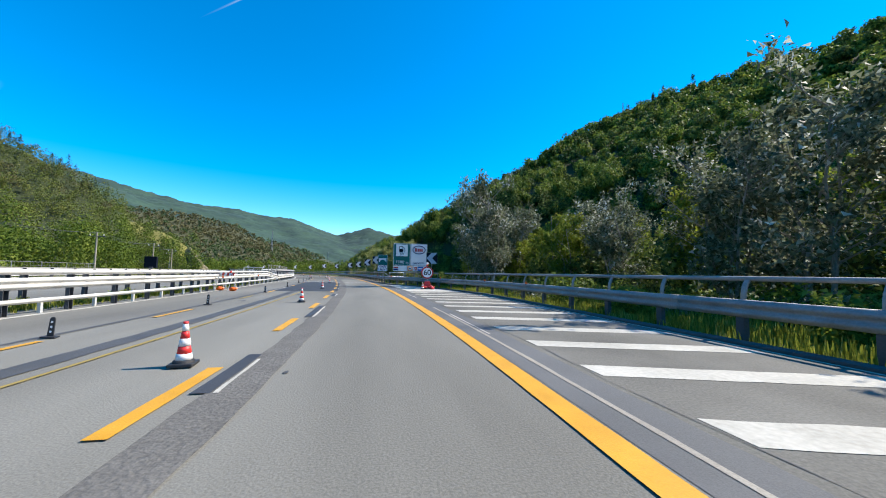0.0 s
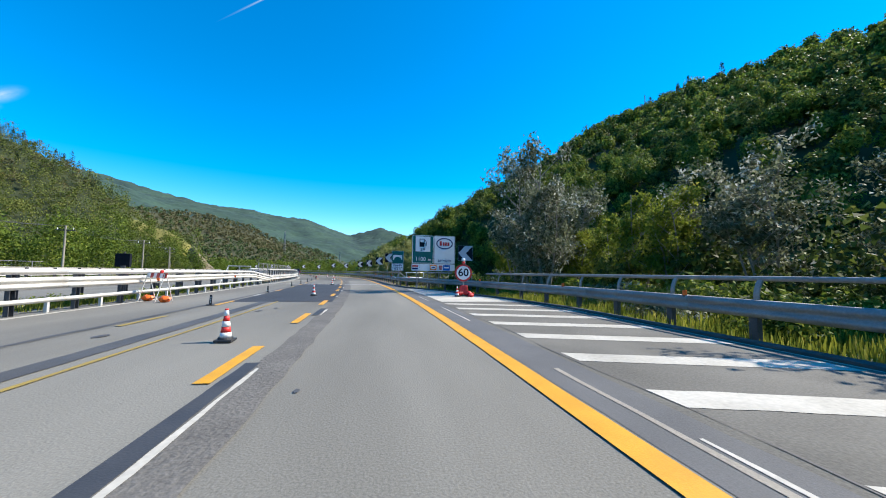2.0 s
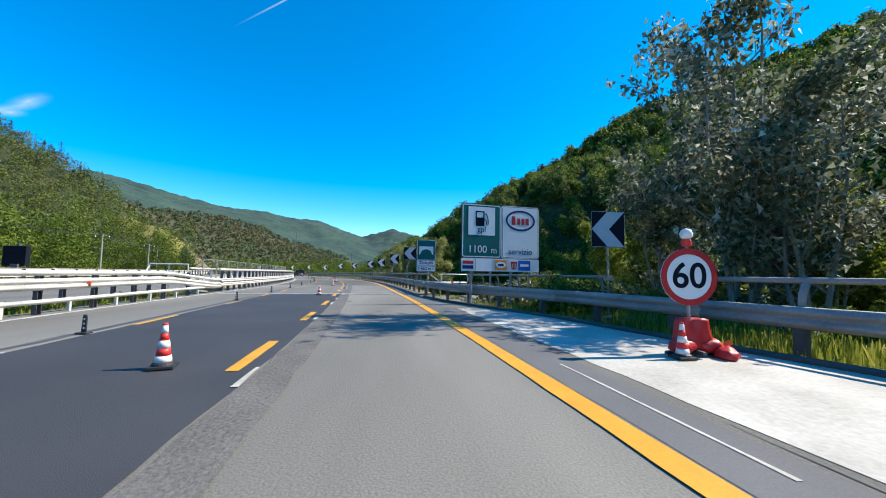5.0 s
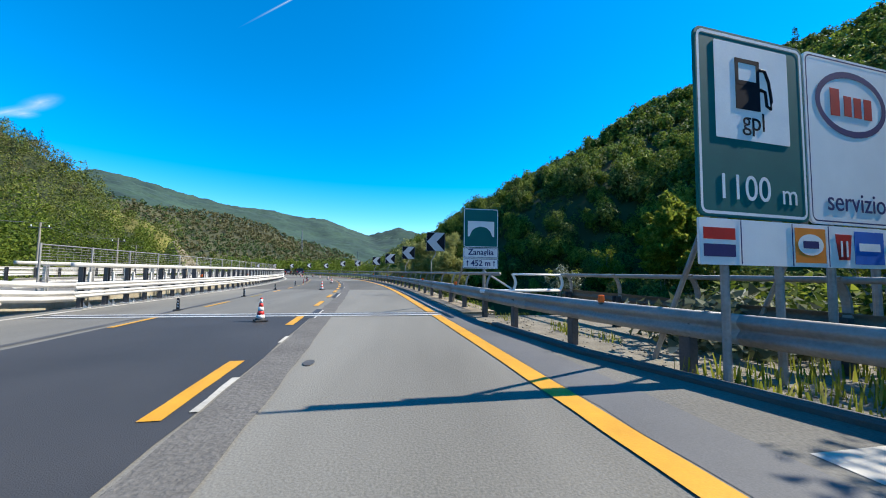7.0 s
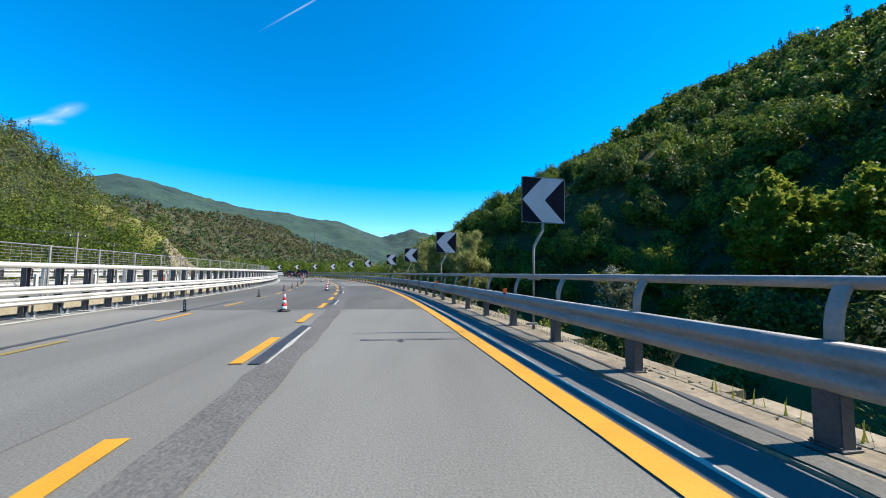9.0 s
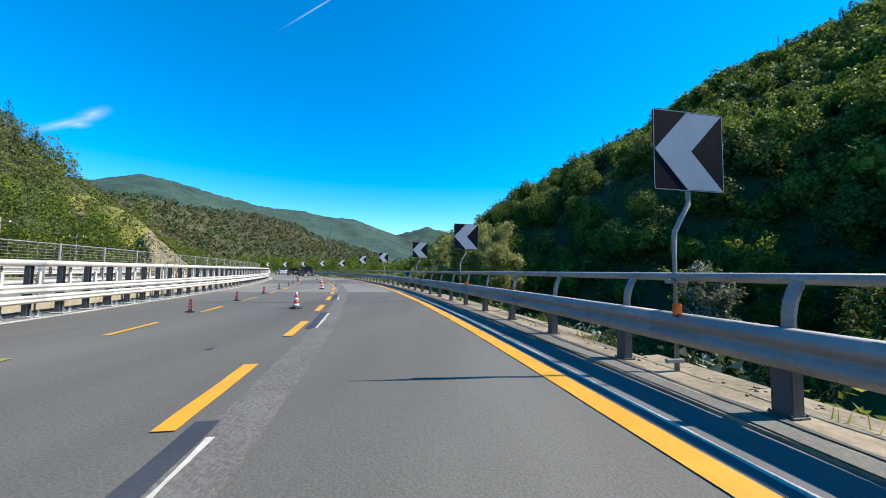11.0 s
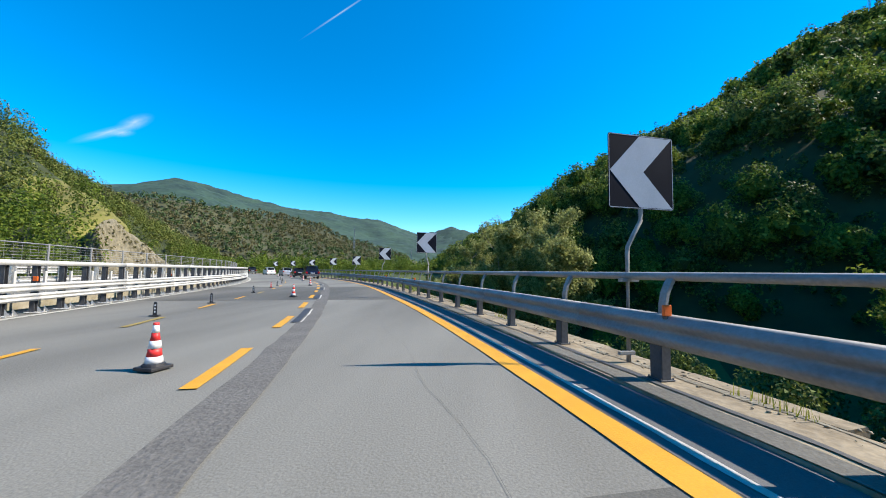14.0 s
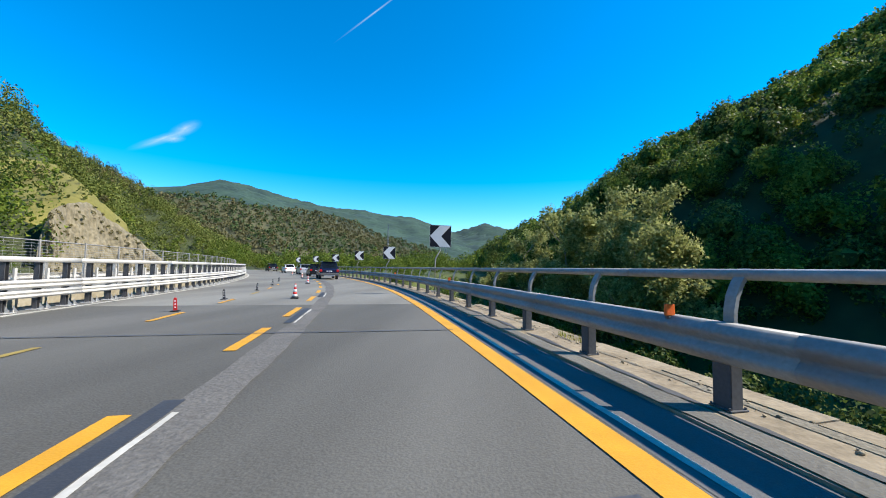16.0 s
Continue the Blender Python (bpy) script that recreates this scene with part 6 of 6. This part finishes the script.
kinds = [bush(spot(10.5, 8.6), 0.9, LEAF_LIME, "low yellow-green bush behind the guardrail", 1), bush(spot(14.8, 9.0), 1.1, LEAF_OAK, "dark green bush behind the guardrail", 2, 2600), bush(spot(18, 9.2), 1.0, LEAF_PALE, "greyish bush behind the guardrail", 3)]
for i in range(46):
    s = -6 + i * 0.98 + rng.uniform(-0.4, 0.4)
    d = RAIL(s) + rng.uniform(1.4, 7.0) + (0 if s < 34 else 1.5)
    if 12 < s < 31 and d < RAIL(s) + 3.2:
        continue
    b = copy_thing(kinds[(i * 7) % 3], spot(s, d, 50 * i))
    k = rng.uniform(0.6, 1.5)
    b.scale = (k, k, k)
for i in range(44):
    copy_thing(kinds[(0, 0, 1)[i % 3]], spot(-10 + 1.2 * i + rng.uniform(-0.5, 0.5), -9.35 + rng.uniform(-0.25, 0.25), 40 * i)).scale = (0.3, 0.6, rng.uniform(0.3, 0.6))


def grass(name, s0, s1, d0, d1, n, label, tall, low=-0.2):
    s, u = rng.uniform(s0, s1, n), rng.uniform(0, 1, n)
    k = np.array([(d0(a), d1(a)) for a in s])
    d = k[:, 0] + (k[:, 1] - k[:, 0]) * u
    h = np.interp(s, _s, _h)
    x, y = np.interp(s, _s, _x) + d * np.cos(h), np.interp(s, _s, _y) + d * np.sin(h)
    z, _ = land(x, y)
    p = np.stack([x, y, np.maximum(z, low) - 0.02], 1)
    a = rng.uniform(0, 6.28, n)
    w = np.stack([np.cos(a), np.sin(a), 0 * a], 1) * (rng.uniform(0.012, 0.03, n) * min(1, tall / 0.3) ** 1.5)[:, None]
    up = np.stack([rng.normal(0, 0.12, n), rng.normal(0, 0.12, n), rng.uniform(0.4, 1.2, n)], 1) * tall
    v = np.stack([p - w, p + w, p + w * 0.3 + up, p - w * 0.3 + up], 1).reshape(-1, 3)
    return tagged(arrays(name, v, np.arange(len(v)).reshape(-1, 4), GRASS_BLADE), label, "grass", kind="stuff")


grass("verge_grass", -15, 36, lambda s: KERB(s) + 0.3, lambda s: KERB(s) + 4.5, 26000, "tall yellow-green grass on the verge behind the guardrail", 0.32)
grass("median_grass", -15, 43, lambda s: -9.95, lambda s: -8.75, 14000, "sparse weeds between the median guardrails", 0.34)
grass("bridge_weeds", 42, 60, lambda s: 3.42, lambda s: 3.56, 180, "weeds in the cracks of the bridge edge", 0.16, 0.04)
for s in (63.4, 66.9, 71.8, 76.3, 79.1, 85.2, 88.6, 92.3, 97.0, 104.5):
    grass("weed_tuft", s - 0.35, s + 0.35, lambda s: 3.46, lambda s: 3.6, 55, "small tuft of weeds in the bridge edge", 0.1 + 0.03 * (s % 2), 0.04)


for s, d, n in ((38.3, 4.5, 60), (39.2, 4.2, 90), (40.0, 4.6, 70), (41.5, 3.75, 70)):
    grass("weed_tuft", s - 0.4, s + 0.4, lambda q: d - 0.22, lambda q: d + 0.25, n, "straggling yellow-green weeds on bare soil", 0.17, -0.05)


def rubble(name, s0, s1, d0, d1, z, n, size, mat, label):
    """Loose stones and grit, each a small uneven lump."""
    cv, cf = ball(0)
    s, d = rng.uniform(s0, s1, n), rng.uniform(0, 1, n)
    lo, hi = np.array([d0(q) for q in s]), np.array([d1(q) for q in s])
    d = lo + (hi - lo) * d
    h = np.interp(s, _s, _h)
    c = np.stack([np.interp(s, _s, _x) + d * np.cos(h), np.interp(s, _s, _y) + d * np.sin(h), np.full(n, z)], 1)
    r = size * rng.uniform(0.3, 1.0, n) ** 2
    v = c[:, None] + cv[None] * r[:, None, None] * rng.uniform(0.6, 1.3, (n, len(cv), 1)) * np.array([1, 1, 0.6])
    f = cf[None] + (np.arange(n) * len(cv))[:, None, None]
    return tagged(arrays(name, v.reshape(-1, 3), f.reshape(-1, 3), mat), label, "stones", kind="stuff")


rubble("verge_stones", 31, 42.2, lambda s: KERB(s) + 0.3, lambda s: KERB(s) + 2.2, -0.045, 700, 0.03, SAND, "loose stones and grit on bare soil")
rubble("ledge_rubble", 43, 110, lambda s: 3.3, lambda s: 3.78, 0.05, 1100, 0.028, LEDGE, "crumbled concrete and grit on the bridge ledge")


# ---- poles, far things ----
def pole(m, h, label, cross):
    g = thing("utility_pole", m, label, "utility pole", "utility poles")
    part("mast", tube(bmesh.new(), (0, 0, -0.3), (0, 0, h), 0.15, 0.09, 10), CONCRETE, g)
    part("crossarm", box(bmesh.new(), (0, 0, h - 0.5), (1.8 if cross else 0.8, 0.1, 0.1)), STEEL_DARK, g)
    for sx in (-0.7, 0, 0.7) if cross else (-0.3, 0.3):
        part("insulator", lathe(bmesh.new(), [(0.03, 0), (0.06, 0.05), (0.04, 0.12), (0.06, 0.18), (0.02, 0.22)], 8, (sx, 0, h - 0.45)), SIGN_WHITE, g)
    return g


lines = []
for s in (10, 34, 58, 82, 106, 130):
    p = road(s, -31)
    z = float(land(np.array([p.x]), np.array([p.y]))[0][0])
    pole(pose(p.x, p.y, z, 0, 0, heading(s)), 6.2 - z - 0.5, "grey concrete utility pole carrying wires", True)
    lines.append((p, 5.9))
for sx in (-0.7, 0.0, 0.7):
    cu = bmesh.new()
    pts = []
    for (p, h), (q, k) in zip(lines, lines[1:]):
        for i in range(8):
            t = i / 8
            c = p.lerp(q, t)
            pts.append((c.x + sx, c.y, h - 0.6 * 4 * t * (1 - t) - 0.2))
    tagged(finish("overhead_wire", bent(cu, pts, 0.012, 4), STEEL_DARK), "thin overhead wire between utility poles", "wire", "overhead wires")
# lattice mast on the hill and pylons in the valley
for x, y, h, lab in ((196, 258, 16, "slim lattice mast on the wooded ridge"), (-150, 560, 34, "slender lattice pylon in the valley"), (-60, 470, 26, "slender lattice pylon in the valley")):
    z = float(land(np.array([float(x)]), np.array([float(y)]))[0][0])
    g = thing("lattice_mast", pose(x, y, z), lab, "mast", "lattice masts")
    w = h * 0.035
    for a in ((-1, -1), (1, -1), (1, 1), (-1, 1)):
        part("leg", tube(bmesh.new(), (a[0] * w, a[1] * w, 0), (a[0] * w * 0.3, a[1] * w * 0.3, h), h * 0.006, n=4), STEEL, g)
    for i in range(8):
        k, z0, z1 = 1 - 0.7 * i / 8, h * i / 8, h * (i + 1) / 8
        part("brace", tube(bmesh.new(), (-w * k, -w * k, z0), (w * k * 0.92, -w * k * 0.92, z1), h * 0.004, n=4), STEEL, g)
# dark message board beyond the opposite carriageway
p = road(52, -23)
vm = thing("message_board", pose(p.x, p.y, -0.4, 0, 0, 8), "dark unlit traffic message board on a steel mast, seen from behind", "message board")
part("cabinet", box(bmesh.new(), (0, 0, 2.35), (1.25, 0.4, 1.35), bevel=0.03), SIGN_BLACK, vm)
part("mast", tube(bmesh.new(), (0, 0.1, 0), (0, 0.1, 1.8), 0.09, n=10), STEEL, vm)
part("lamp", lathe(bmesh.new(), [(0.06, 0), (0.09, 0.03), (0.08, 0.14), (0.03, 0.2)], 10, (0.1, 0, 3.02)), STEEL_DARK, vm)
part("control_box", box(bmesh.new(), (0.12, -0.22, 1.55), (0.4, 0.25, 0.5), bevel=0.02), PLASTIC_GREY, vm)

# ---- clouds ----
CLOUD = bpy.data.materials.new("glowing_cloud_wisp")
CLOUD.use_nodes = True
n, l = CLOUD.node_tree.nodes, CLOUD.node_tree.links
p_ = n["Principled BSDF"]
p_.inputs["Base Color"].default_value = (0.9, 0.92, 0.95, 1)
p_.inputs["Roughness"].default_value = 1.0
# emission stands in for the sunlight that whitens cloud and vapour trail
em, trn, mx = n.new("ShaderNodeEmission"), n.new("ShaderNodeBsdfTransparent"), n.new("ShaderNodeMixShader")
em.inputs[0].default_value, em.inputs[1].default_value = (0.80, 0.92, 1.0, 1), 0.55
tc, nz, gr = n.new("ShaderNodeTexCoord"), n.new("ShaderNodeTexNoise"), n.new("ShaderNodeTexGradient")
gr.gradient_type = "QUADRATIC_SPHERE"
nz.inputs["Scale"].default_value, nz.inputs["Detail"].default_value = 2.5, 7
l.new(tc.outputs["Object"], gr.inputs[0])
l.new(tc.outputs["Object"], nz.inputs["Vector"])
mul = n.new("ShaderNodeMath")
mul.operation = "MULTIPLY"
l.new(gr.outputs["Fac"], mul.inputs[0])
l.new(nz.outputs[0], mul.inputs[1])
l.new(mul.outputs[0], mx.inputs[0])
l.new(trn.outputs[0], mx.inputs[1])
l.new(em.outputs[0], mx.inputs[2])
l.new(mx.outputs[0], n["Material Output"].inputs[0])


def wisp(name, b0, e0, b1, e1, width, label):
    """A thin streak of cloud between two bearings and heights in the sky."""
    D = 3600
    f = lambda b, e: Vector((D * math.sin(radians(b)), 45 + D * math.cos(radians(b)), D * math.tan(radians(e))))
    p, q = f(b0, e0), f(b1, e1)
    t = (q - p) / 2
    side = t.cross(Vector((0, 45, 0)) - p).normalized() * width / 2
    up = t.cross(side).normalized()
    bm = bmesh.new()
    bmesh.ops.create_grid(bm, x_segments=2, y_segments=2, size=1)
    ob = finish(name, bm, CLOUD)
    ob.matrix_basis = Matrix.Translation((p + q) / 2) @ Matrix((t, side, up)).transposed().to_4x4()
    ob.visible_shadow = False
    return tagged(ob, label, "cloud", kind="structure")


wisp("backdrop_cloud", -49.4, 13.0, -42.0, 17.4, 80, "thin white cloud streak in a clear blue sky")
wisp("backdrop_cloud_top", -45.4, 15.5, -41.6, 18.3, 115, "thin white cloud streak in a clear blue sky")
wisp("backdrop_cloud_tail", -46.0, 15.0, -43.2, 15.9, 70, "thin white cloud streak in a clear blue sky")
wisp("backdrop_contrail", -25.8, 30.6, -13.0, 39.0, 26, "thin white vapour trail in a clear blue sky")
